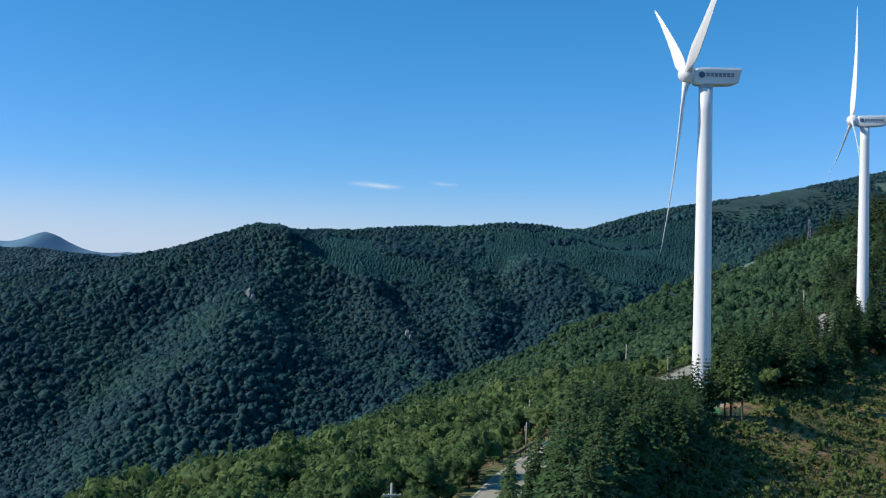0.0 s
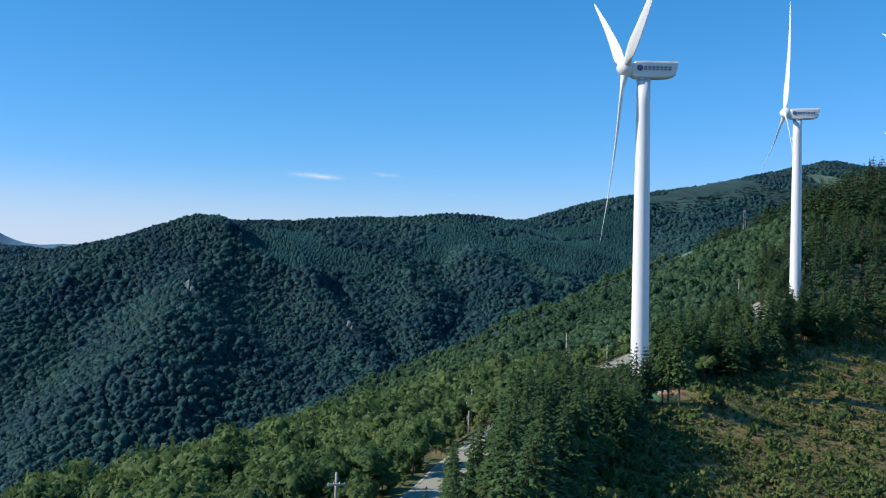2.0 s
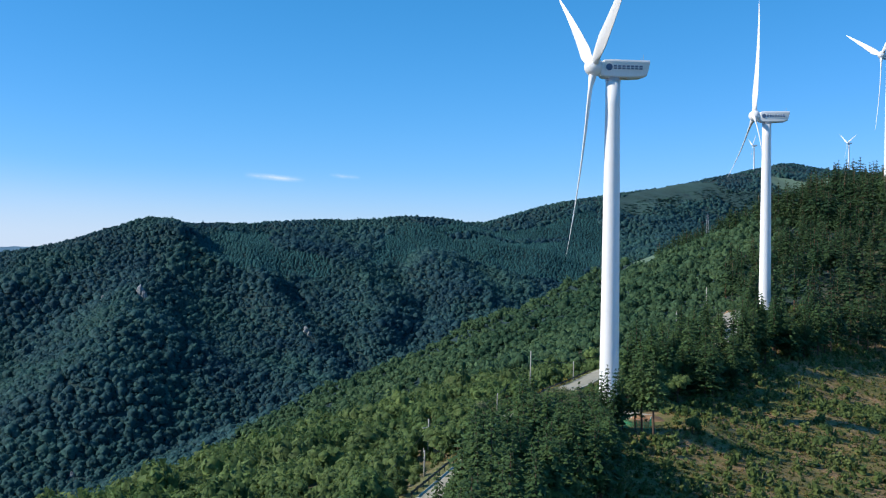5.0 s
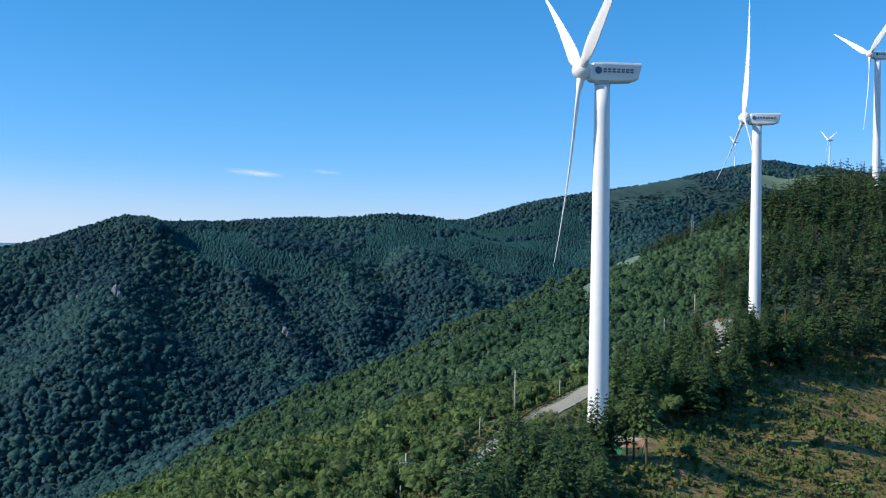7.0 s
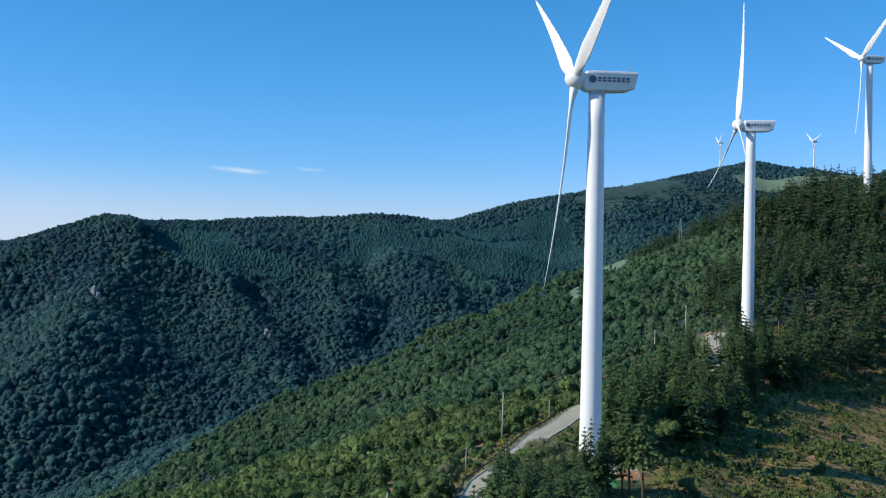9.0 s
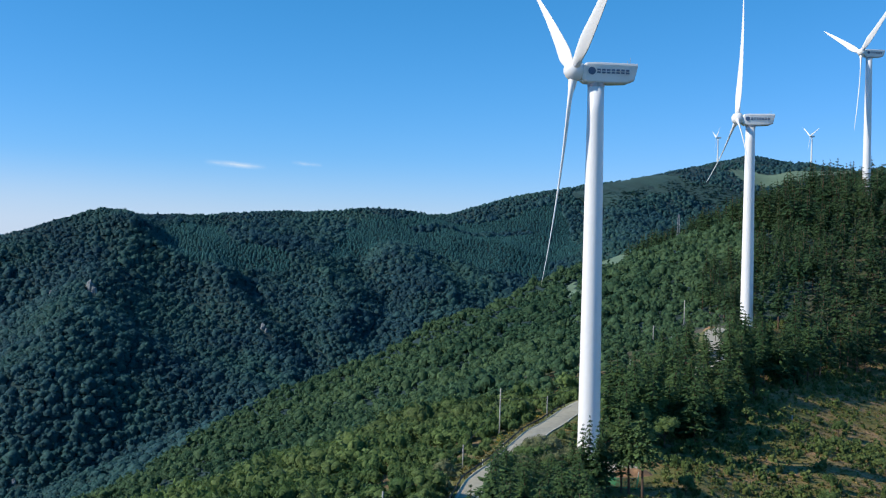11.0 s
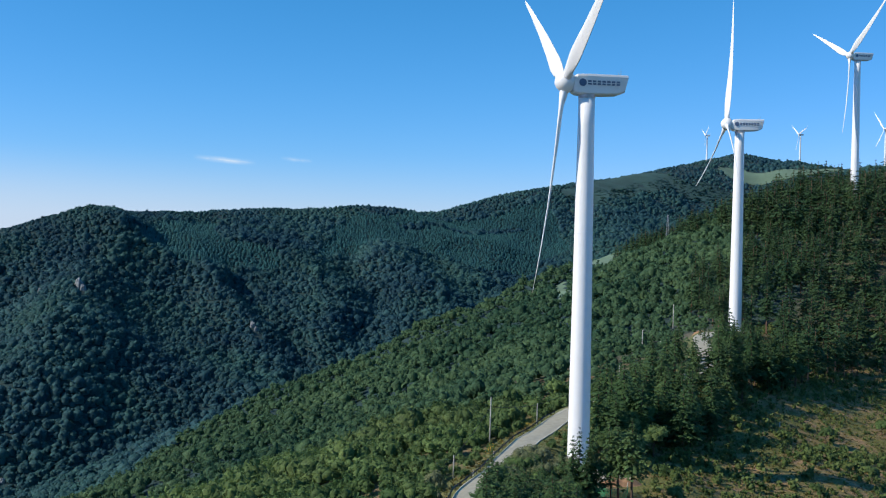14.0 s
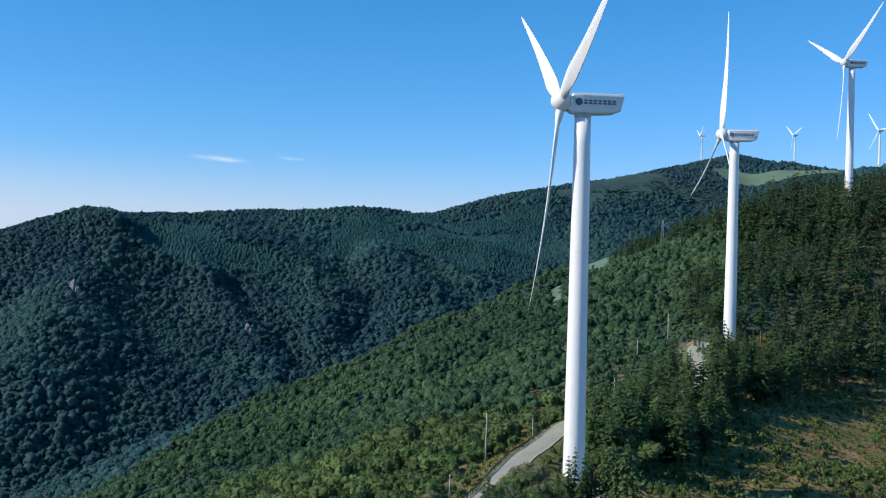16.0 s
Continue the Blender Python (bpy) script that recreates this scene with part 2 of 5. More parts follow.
def foliage(name, dark, light, patch, leaf=1.2, clear=0.0, area=0.02, depth=0.6, bite=1.0):
    """Leaves: one shade a tree by its tint, patches over the hillside, and leaf grain at two scales."""
    m, nt, b = material(name, 0.6)
    b.inputs["Specular IOR Level"].default_value = 0.12
    at = nt.nodes.new("ShaderNodeAttribute")
    at.attribute_name = "tint"
    c = ramp(nt, at.outputs["Fac"], [(0.0, dark), (0.55, tuple((p + q) / 2 for p, q in zip(dark, light))), (1.0, light)])
    c = mix(nt, ramp(nt, noise_node(nt, area, 3, 0.5, "World"), [(0.42, (0, 0, 0)), (0.62, (1, 1, 1))]), c, mix(nt, 0.5, c, patch), "MIX")
    grain, clump = noise_node(nt, leaf, 3, 0.7, "World"), noise_node(nt, leaf * 0.32, 2, 0.6, "World")
    c = mix(nt, 1.0, c, ramp(nt, grain, [(0.30, tuple(1 - bite * k for k in (0.58, 0.56, 0.54))), (0.52, (1.0, 1.0, 1.0)), (0.72, tuple(1 + bite * k for k in (0.65, 0.6, 0.45)))]), "MULTIPLY")
    c = mix(nt, 1.0, c, ramp(nt, clump, [(0.32, (0.68, 0.70, 0.72)), (0.68, (1.28, 1.26, 1.2))]), "MULTIPLY")
    nt.links.new(c, b.inputs["Base Color"])
    bump(nt, b, grain, 1.0, depth / leaf)
    if clear:
        tr = nt.nodes.new("ShaderNodeBsdfTranslucent")
        nt.links.new(c, tr.inputs["Color"])
        mx = nt.nodes.new("ShaderNodeMixShader")
        mx.inputs["Fac"].default_value = clear
        nt.links.new(b.outputs["BSDF"], mx.inputs[1])
        nt.links.new(tr.outputs["BSDF"], mx.inputs[2])
        nt.links.new(mx.outputs["Shader"], nt.nodes["Material Output"].inputs["Surface"])
    return m


WHITE = plain("white_paint", (0.80, 0.81, 0.81), 0.32, scale=0.6, spread=0.03, relief=0.03)
NAVY = plain("navy_lettering", (0.07, 0.12, 0.22), 0.4)
STEEL = plain("grey_steel", (0.35, 0.36, 0.37), 0.45, 0.6)
CONCRETE = plain("pale_concrete", (0.36, 0.34, 0.27), 0.85, scale=0.8, spread=0.18, relief=0.3)
POLE_GREY = plain("weathered_pole", (0.36, 0.35, 0.32), 0.8, scale=2.0, spread=0.2)
BARK = plain("brown_bark", (0.10, 0.065, 0.045), 0.9, scale=4.0, spread=0.35, relief=0.6, depth=0.05)
# haze over the far mountain is painted into these two leaf colours as blue
FOREST = foliage("mixed_forest_leaves_hazed", (0.024, 0.078, 0.112), (0.060, 0.150, 0.164), (0.060, 0.154, 0.124), 0.8, 0.42, area=0.012, depth=0.3, bite=0.55)
LARCH = foliage("plantation_needles_hazed", (0.032, 0.108, 0.122), (0.047, 0.138, 0.140), (0.042, 0.128, 0.128), 0.5, 0.25, area=0.01, depth=0.08, bite=0.3)
# west hill: aerial haze tints the leaf colour itself towards blue
DISTANT = foliage("west_hill_leaves_hazed", (0.026, 0.070, 0.088), (0.036, 0.088, 0.104), (0.034, 0.080, 0.092), 0.1, area=0.005, depth=0.01, bite=0.25)
SHRUB = foliage("slope_leaves", (0.058, 0.114, 0.040), (0.142, 0.216, 0.074), (0.150, 0.196, 0.076), 2.2, 0.35, area=0.02, depth=0.25, bite=0.7)
# some of the forest's painted haze blue is mixed into the scrub colour
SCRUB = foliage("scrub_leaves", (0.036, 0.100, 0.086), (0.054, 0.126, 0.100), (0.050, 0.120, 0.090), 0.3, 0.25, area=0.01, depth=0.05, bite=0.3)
VALLEY = foliage("valley_leaves", (0.034, 0.087, 0.049), (0.090, 0.164, 0.082), (0.098, 0.168, 0.076), 1.5, 0.35, area=0.012, depth=0.45, bite=0.75)
NEEDLE = foliage("pine_needles", (0.033, 0.082, 0.034), (0.100, 0.168, 0.064), (0.080, 0.128, 0.050), 3.2, 0.2, area=0.05, bite=0.7)
HILL_NEEDLE = foliage("hill_pine_needles", (0.022, 0.060, 0.028), (0.082, 0.140, 0.058), (0.062, 0.104, 0.045), 2.2, 0.2, area=0.03, bite=0.7)
PINE_BARK = plain("reddish_pine_bark", (0.19, 0.115, 0.075), 0.9, scale=4.0, spread=0.35, relief=0.6, depth=0.05)
CLEARING_LEAF = foliage("clearing_leaves", (0.060, 0.106, 0.034), (0.160, 0.206, 0.070), (0.150, 0.180, 0.064), 2.6, 0.25, area=0.06, depth=0.2, bite=0.6)
DRY_SHRUB = foliage("greyish_leaves", (0.090, 0.118, 0.056), (0.205, 0.226, 0.118), (0.170, 0.185, 0.095), 3.0, 0.25, area=0.06, bite=0.6)
ROCK = plain("grey_rock", (0.21, 0.23, 0.24), 0.9, scale=0.5, spread=0.4, relief=0.8, depth=0.4)
GRASS = plain("mown_pasture", (0.105, 0.168, 0.110), 0.95, scale=0.02, spread=0.25, relief=0.3, depth=0.1)
CUT_SLOPE = plain("cut_slope_grass", (0.025, 0.070, 0.062), 0.95, scale=0.03, spread=0.3, relief=0.3, depth=0.3)
# rail: the shade on its back is put into the base colour
RAIL = plain("shaded_guard_rail", (0.035, 0.037, 0.036), 0.6, 0.2)
CURB = plain("white_edge_line", (0.50, 0.48, 0.40), 0.8, scale=1.5, spread=0.15)
GREEN_MESH = plain("green_fence_paint", (0.05, 0.40, 0.20), 0.5)
SOIL = plain("orange_soil", (0.29, 0.165, 0.085), 0.95, scale=0.7, spread=0.35, relief=0.6, depth=0.1)
YELLOW = plain("yellow_flowers", (0.55, 0.33, 0.02), 0.7, scale=4, spread=0.3)
CABLE = plain("black_cable", (0.012, 0.012, 0.013), 0.6)
DRY_GRASS = foliage("dry_grass_blades", (0.110, 0.115, 0.032), (0.270, 0.200, 0.080), (0.160, 0.145, 0.048), 2.0, 0.25, area=0.09)

# ---- ground ----
def ground_material():
    m, nt, b = material("hill_ground", 0.95)
    mid, fine = noise_node(nt, 0.35, 4, 0.6, "World"), noise_node(nt, 2.6, 3, 0.6, "World")
    big = noise_node(nt, 0.07, 4, 0.6, "World")
    bare = ramp(nt, mid, [(0.36, (0.140, 0.132, 0.036)), (0.52, (0.235, 0.155, 0.066)), (0.66, (0.310, 0.185, 0.100))])
    bare = mix(nt, ramp(nt, big, [(0.42, (0, 0, 0)), (0.58, (1, 1, 1))]), bare, (0.115, 0.115, 0.024))
    # forest floor: shade between crowns and blue haze are put into its colour
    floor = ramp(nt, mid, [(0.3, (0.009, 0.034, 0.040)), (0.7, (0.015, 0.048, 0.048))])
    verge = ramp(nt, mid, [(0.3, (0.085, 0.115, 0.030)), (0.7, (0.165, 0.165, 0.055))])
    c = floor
    # far hill and peak get blue haze painted over the ground colour
    for name, cover in (("clearing", bare), ("verge", verge), ("west_hill_haze", (0.026, 0.070, 0.088)), ("peak_haze", (0.085, 0.195, 0.30))):
        at = nt.nodes.new("ShaderNodeAttribute")
        at.attribute_name = name
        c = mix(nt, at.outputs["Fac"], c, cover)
    c = mix(nt, 1.0, c, ramp(nt, fine, [(0.32, (0.4, 0.42, 0.4)), (0.5, (1, 1, 1)), (0.7, (1.6, 1.55, 1.4))]), "MULTIPLY")
    nt.links.new(c, b.inputs["Base Color"])
    bump(nt, b, fine, 0.6, 0.25)
    return m


def plan_distance(x, y):
    near, _, side = along(x, y, NEAR_CREST)
    road, _, _ = along(x, y, ROAD_LINE)
    pads = np.min([np.hypot(x - px, y - py) - r for px, py, _, r in PADS], axis=0)
    return near, side, road, pads


def stepped(*spans):
    """Coordinates from spans of (start, end, step)."""
    return np.concatenate([np.arange(a, b, s) for a, b, s in spans])


def build_ground():
    xs = stepped((-4000, -1900, 100), (-1900, -1200, 25), (-1200, -900, 60), (-900, -350, 18), (-350, -60, 8), (-60, 230, 3), (230, 420, 8), (420, 1500, 25), (1500, 4001, 100))
    ys = stepped((-600, 0, 40), (0, 60, 6), (60, 380, 3), (380, 760, 7), (760, 1300, 9), (1300, 1600, 14), (1600, 2400, 28), (2400, 3900, 75), (3900, 4120, 20), (4120, 4800, 75))
    gx, gy = np.meshgrid(xs, ys)
    gz = ground_height(gx, gy)
    verts = np.stack([gx, gy, gz], -1).reshape(-1, 3)
    idx = np.arange(gx.size).reshape(gx.shape)
    faces = np.stack([idx[:-1, :-1], idx[:-1, 1:], idx[1:, 1:], idx[1:, :-1]], -1).reshape(-1, 4)
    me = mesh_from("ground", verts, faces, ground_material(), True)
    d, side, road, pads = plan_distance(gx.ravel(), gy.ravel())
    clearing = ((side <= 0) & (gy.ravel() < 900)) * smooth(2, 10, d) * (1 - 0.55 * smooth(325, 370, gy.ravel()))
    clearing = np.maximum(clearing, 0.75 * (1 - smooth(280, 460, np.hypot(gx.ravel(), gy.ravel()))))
    bend = smooth(222, 230, gy.ravel()) * (1 - smooth(255, 262, gy.ravel())) * (along(gx.ravel(), gy.ravel(), ROAD_LINE)[2] < 0)
    verge = (1 - smooth(3.5 + 5 * bend, 7.5 + 5 * bend, road)) * 0.9
    me.attributes.new("clearing", "FLOAT", "POINT").data.foreach_set("value", clearing.astype(np.float32))
    # masks for the painted haze: west hill first, then the distant peak
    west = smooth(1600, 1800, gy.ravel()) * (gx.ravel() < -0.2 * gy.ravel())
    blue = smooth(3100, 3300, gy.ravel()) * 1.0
    me.attributes.new("west_hill_haze", "FLOAT", "POINT").data.foreach_set("value", west.astype(np.float32))
    me.attributes.new("peak_haze", "FLOAT", "POINT").data.foreach_set("value", blue.astype(np.float32))
    me.attributes.new("verge", "FLOAT", "POINT").data.foreach_set("value", verge.astype(np.float32))
    ob = new("ground", me)
    return tagged(ob, "wooded mountain ground with dry grass and bare soil", "ground", kind="structure")


build_ground()

# ---- crowns of the woods ----
def road_side(y, off):
    """The place at the height y of the plan, off metres to the right of the road's middle, and the road's level there."""
    for (ax, ay, az), (bx, by, bz) in zip(ROAD_LINE, ROAD_LINE[1:]):
        if ay <= y <= by:
            f = (y - ay) / (by - ay)
            n = Vector((by - ay, ax - bx)).normalized()
            return ax + f * (bx - ax) + off * n.x, y + off * n.y, az + f * (bz - az)
    return 0, y, 0



def lumpy_dome(sides, rings, seed, rise=1.0, low=-0.35, rough=0.24):
    """A broad crown: a dome of uneven lumps."""
    r = np.random.default_rng(seed)
    verts = [(0.05 * r.normal(), 0.05 * r.normal(), rise * r.uniform(0.92, 1.05))]
    for k in range(1, rings + 1):
        a = (1 - low) * k / rings
        z = rise * (1 - a)
        rad = math.sqrt(max(0.0, 1 - (z / rise if z > 0 else z * 0.8) ** 2))
        for i in range(sides):
            t = 2 * math.pi * (i + 0.5 * (k % 2)) / sides
            s = r.uniform(1 - rough, 1 + rough)
            verts.append((rad * s * math.cos(t), rad * s * math.sin(t), z + rise * r.uniform(-0.55, 0.55) * rough))
    faces = [(0, 1 + i, 1 + (i + 1) % sides) for i in range(sides)]
    for k in range(rings - 1):
        o, p = 1 + k * sides, 1 + (k + 1) * sides
        for i in range(sides):
            j = (i + 1) % sides
            if (k + 1) % 2:
                faces += [(o + i, p + i, o + j), (p + i, p + j, o + j)]
            else:
                faces += [(o + i, p + i, p + j), (o + i, p + j, o + j)]
    return np.array(verts), np.array(faces)


def spire(sides, seed, tiers=3):
    """A narrow conifer crown of overlapping skirts."""
    r = np.random.default_rng(seed)
    verts, faces = [], []
    for k in range(tiers):
        top, low = 1 - 0.26 * k, 0.62 - 0.62 * k / max(1, tiers - 1)
        o = len(verts)
        verts.append((0, 0, top))
        for i in range(sides):
            t = 2 * math.pi * i / sides
            s = (0.40 + 0.3 * k / tiers * 2) * r.uniform(0.65, 1.2)
            verts.append((s * math.cos(t), s * math.sin(t), low + r.uniform(-0.06, 0.06)))
        faces += [(o, o + 1 + i, o + 1 + (i + 1) % sides) for i in range(sides)]
    return np.array(verts), np.array(faces)


def leafy_crown(seed, clumps=60, leaf=0.34, core=7, spread=6, ruffle=0.55, fill=0.8):
    """A crown of many small leaf clumps round a rough inner mass; lumps on limbs make the outline uneven."""
    r = np.random.default_rng(seed)
    lumps = [(np.array([0, 0, 0.35]), 0.70)]
    for k in range(spread):
        t = 2 * math.pi * (k + r.uniform(-0.4, 0.4)) / spread
        q = r.uniform(0.4, 0.68)
        lumps.append((np.array([q * math.cos(t), q * math.sin(t), r.uniform(-0.05, 0.7)]), r.uniform(0.26, 0.5)))
    verts, faces = [], []
    if core:
        v, f = lumpy_dome(core, 3, seed + 50, 0.95, -0.5)
        verts, faces = [tuple(p * fill) for p in v], [tuple(q) for q in f]
    for k in range(clumps):
        c, rad = lumps[r.integers(len(lumps))]
        d = r.normal(size=3)
        d[2] = abs(d[2]) * 0.9 - 0.25
        d /= np.linalg.norm(d)
        p = c + d * rad * r.uniform(0.8, 1.15)
        n = d + r.normal(size=3) * ruffle
        n /= np.linalg.norm(n)
        a = np.cross(n, r.normal(size=3))
        a /= np.linalg.norm(a)
        b = np.cross(n, a)
        s = leaf * r.uniform(0.5, 1.35)
        o = len(verts)
        verts += [tuple(p + s * a * r.uniform(.4, .65)), tuple(p + s * b * r.uniform(.35, .6) + n * .15 * s),
                  tuple(p - s * a * r.uniform(.4, .65)), tuple(p - s * b * r.uniform(.35, .6) - n * .2 * s)]
        faces += [(o, o + 1, o + 2), (o, o + 2, o + 3)]
    return np.array(verts), np.array(faces)


def far_crown(seed, lumps=2, leaves=9, leaf=0.42):
    """A far broadleaf crown: a tall rounded mass with smaller lumps and a few leaf sprays on it."""
    r = np.random.default_rng(seed)
    v, f = lumpy_dome(6, 2, seed + 90, 1.0, -0.5, 0.16)
    verts, faces = [tuple(p) for p in v], [tuple(q) for q in f]
    for k in range(lumps):
        t = 2 * math.pi * (k + r.uniform(-0.35, 0.35)) / lumps
        q, up, rad = r.uniform(0.45, 0.75), r.uniform(0.0, 0.62), r.uniform(0.34, 0.52)
        v, f = lumpy_dome(5, 2, seed * 7 + k, 0.95, -0.3, 0.2)
        o = len(verts)
        verts += [(q * math.cos(t) + p[0] * rad, q * math.sin(t) + p[1] * rad, up + p[2] * rad) for p in v]
        faces += [tuple(int(i) + o for i in g) for g in f]
    for k in range(leaves):
        t, up = r.uniform(0, 6.28), r.uniform(0.05, 1.0)
        flat = math.sqrt(1 - up * up)
        n = np.array([flat * math.cos(t), flat * math.sin(t), up])
        p = n * r.uniform(0.95, 1.15)
        n = n + r.normal(size=3) * 0.6
        n /= np.linalg.norm(n)
        q = np.cross(n, r.normal(size=3))
        q /= np.linalg.norm(q)
        w = np.cross(n, q)
        s = leaf * r.uniform(0.6, 1.2)
        o = len(verts)
        verts += [tuple(p + s * q * 0.5), tuple(p - s * q * 0.45 + s * w * 0.4), tuple(p - s * w * 0.5)]
        faces.append((o, o + 1, o + 2))
    return np.array(verts), np.array(faces)


def ragged_crown(seed, cards=10, size=0.62):
    """A far crown: a rounded uneven lump with a few leaf masses standing out of it."""
    r = np.random.default_rng(seed)
    v, f = lumpy_dome(6, 2, seed + 90, 0.95, -0.3, 0.30)
    verts, faces = [tuple(p) for p in v], [tuple(q) for q in f]
    for k in range(cards):
        t, up = 2.4 * k + r.uniform(-0.5, 0.5), 0.95 - 0.95 * k / cards
        flat = math.sqrt(1 - up * up)
        n = np.array([flat * math.cos(t), flat * math.sin(t), up])
        p = n * r.uniform(0.86, 1.08)
        n = n + r.normal(size=3) * 0.4
        n /= np.linalg.norm(n)
        q = np.cross(n, r.normal(size=3))
        q /= np.linalg.norm(q)
        w = np.cross(n, q)
        s = size * r.uniform(0.6, 1.2)
        o = len(verts)
        verts += [tuple(p + s * q * 0.6 - n * .15 * s), tuple(p - s * q * r.uniform(0.3, 0.6) + s * w * 0.45), tuple(p - s * w * r.uniform(0.3, 0.6))]
        faces.append((o, o + 1, o + 2))
    return np.array(verts), np.array(faces)


def lump_crown(seed, lumps=3, leaves=60, leaf=0.3):
    """A broad crown of rounded lumps on its limbs, covered with small leaf masses."""
    r = np.random.default_rng(seed)
    spots = [(np.array([0, 0, 0.32]), 0.60)]
    for k in range(lumps):
        t = 2 * math.pi * (k + r.uniform(-0.35, 0.35)) / lumps
        q = r.uniform(0.42, 0.66)
        spots.append((np.array([q * math.cos(t), q * math.sin(t), r.uniform(-0.1, 0.6)]), r.uniform(0.26, 0.46)))
    verts, faces = [], []
    for k, (c, rad) in enumerate(spots):
        v, f = lumpy_dome(6, 2, seed * 7 + k, 0.95, -0.45, 0.26)
        o = len(verts)
        verts += [tuple(c + p * rad) for p in v]
        faces += [tuple(int(i) + o for i in q) for q in f]
    weight = np.array([rad ** 2 for _, rad in spots])
    for k in range(leaves):
        c, rad = spots[r.choice(len(spots), p=weight / weight.sum())]
        d = r.normal(size=3)
        d[2] = abs(d[2]) - 0.2
        d /= np.linalg.norm(d)
        p = c + d * rad * r.uniform(0.92, 1.22)
        n = d + r.normal(size=3) * 0.6
        n /= np.linalg.norm(n)
        q = np.cross(n, r.normal(size=3))
        q /= np.linalg.norm(q)
        w = np.cross(n, q)
        s = leaf * r.uniform(0.6, 1.3)
        o = len(verts)
        verts += [tuple(p + s * q * 0.5), tuple(p - s * q * r.uniform(0.3, 0.6) + s * w * 0.35), tuple(p - s * w * r.uniform(0.3, 0.6))]
        faces.append((o, o + 1, o + 2))
    return np.array(verts), np.array(faces)


def scatter(name, label, mat, protos, x, y, z, wide, tall, tint, category="trees", even=False):
    """One object of many crowns, each a turned and scaled copy of one of the protos, merged into one mesh."""
    allv, allf, allt, base = [], [], [], 0
    kind = rng.integers(len(protos), size=len(x))
    turn = rng.uniform(0, 2 * math.pi, len(x))
    for k, (v, f) in enumerate(protos):
        pick = np.nonzero(kind == k)[0]
        if not len(pick):
            continue
        c, s = np.cos(turn[pick])[:, None], np.sin(turn[pick])[:, None]
        vx = (v[None, :, 0] * c - v[None, :, 1] * s) * wide[pick, None] + x[pick, None]
        vy = (v[None, :, 0] * s + v[None, :, 1] * c) * wide[pick, None] + y[pick, None]
        vz = v[None, :, 2] * tall[pick, None] + z[pick, None]
        allv.append(np.stack([vx, vy, vz], -1).reshape(-1, 3))
        allf.append((f[None] + (np.arange(len(pick)) * len(v))[:, None, None] + base).reshape(-1, 3))
        allt.append(np.repeat(tint[pick], len(v)))
        base += len(pick) * len(v)
    ob = new(name, mesh_from(name, np.concatenate(allv), np.concatenate(allf), mat, even, np.concatenate(allt)))
    return tagged(ob, label, category, kind="stuff")


def jittered(x0, x1, y0, y1, step):
    gx, gy = np.meshgrid(np.arange(x0, x1, step), np.arange(y0, y1, step))
    n = gx.size
    return gx.ravel() + rng.uniform(-.48, .48, n) * step, gy.ravel() + rng.uniform(-.48, .48, n) * step


def hides_pole(x, y, ahead=40):
    """Places whose crowns would stand before the roadside poles as seen from the air over the road's start."""
    hit = np.zeros(np.shape(x), bool)
    for px, py in ((-1.7, 87), (18.8, 176.7), (15.4, 145), (35.1, 209.6), (46.7, 236.6)):
        hit |= (np.abs(x - px - (px - 3) / py * (y - py)) < 1.3) & (y < py + 1.5) & (y > py - min(ahead, 0.22 * py))
    return hit


def faces_path(x, y, z, margin=14):
    """Drops the crowns on slopes that lie hidden behind a crest from the whole stretch of sky that the camera flies through."""
    keep = np.ones(len(x), bool)
    for ex, ey, ez in ((1.6, -4, 28), (6, 37, 46)):
        worst = np.full(len(x), -1e9)
        for f in np.linspace(0.1, 0.96, 20):
            h = ground_height(ex + (x - ex) * f, ey + (y - ey) * f)
            worst = np.maximum(worst, h - (ez + (z + margin - ez) * f))
        keep &= worst > 2
    return ~keep


def inside(x, y, corners):
    """Places within a closed plan outline."""
    hit = np.zeros(np.shape(x), bool)
    for (ax, ay), (bx, by) in zip(corners, corners[1:] + corners[:1]):
        if ay != by:
            hit ^= ((ay > y) != (by > y)) & (x < (bx - ax) * (y - ay) / (by - ay) + ax)
    return hit


WEST_STAND = [(-160, 1140), (-128, 1222), (-70, 1295), (-68, 1190), (-14, 1188), (2, 1180), (0, 1140), (-42, 1122), (-62, 1085), (-98, 1104), (-130, 1125)]
EAST_STAND = [(30, 1180), (62, 1285), (70, 1330), (100, 1368), (195, 1440), (320, 1510), (400, 1560), (385, 1391), (311, 1290), (242, 1262), (177, 1290), (89, 1240)]


ROCKS = [(-175, 997, 3.8, 7.5, 1), (-171, 994, 2.6, 5.0, 2), (-212, 1014, 2.0, 4.4, 5), (-22, 996, 2.6, 4.6, 9), (-19, 990, 1.8, 3.2, 12), (-172, 741, 1.6, 2.6, 14)]


def before_rock(x, y):
    """The open ground at the foot of the rock faces."""
    return np.any([(np.abs(x - rx + 0.17 * (y - ry)) < wide + 1.0) & (y < ry + 3) & (y > ry - 11) for rx, ry, wide, _, _ in ROCKS], axis=0)


def plantation(x, y):
    """The planted larches in the bowl below the far crest, in two stands; a belt of old trees crosses the eastern one."""
    wx, wy = x + 9 * value_noise(x, y, 30, 83), y + 12 * value_noise(x, y, 34, 84)
    belt = (along(wx, wy, [(150, 1372, 0), (235, 1400, 0), (330, 1450, 0)])[0] < 7) & (x > 140)
    return (inside(wx, wy, WEST_STAND) | inside(wx, wy, EAST_STAND)) & ~belt


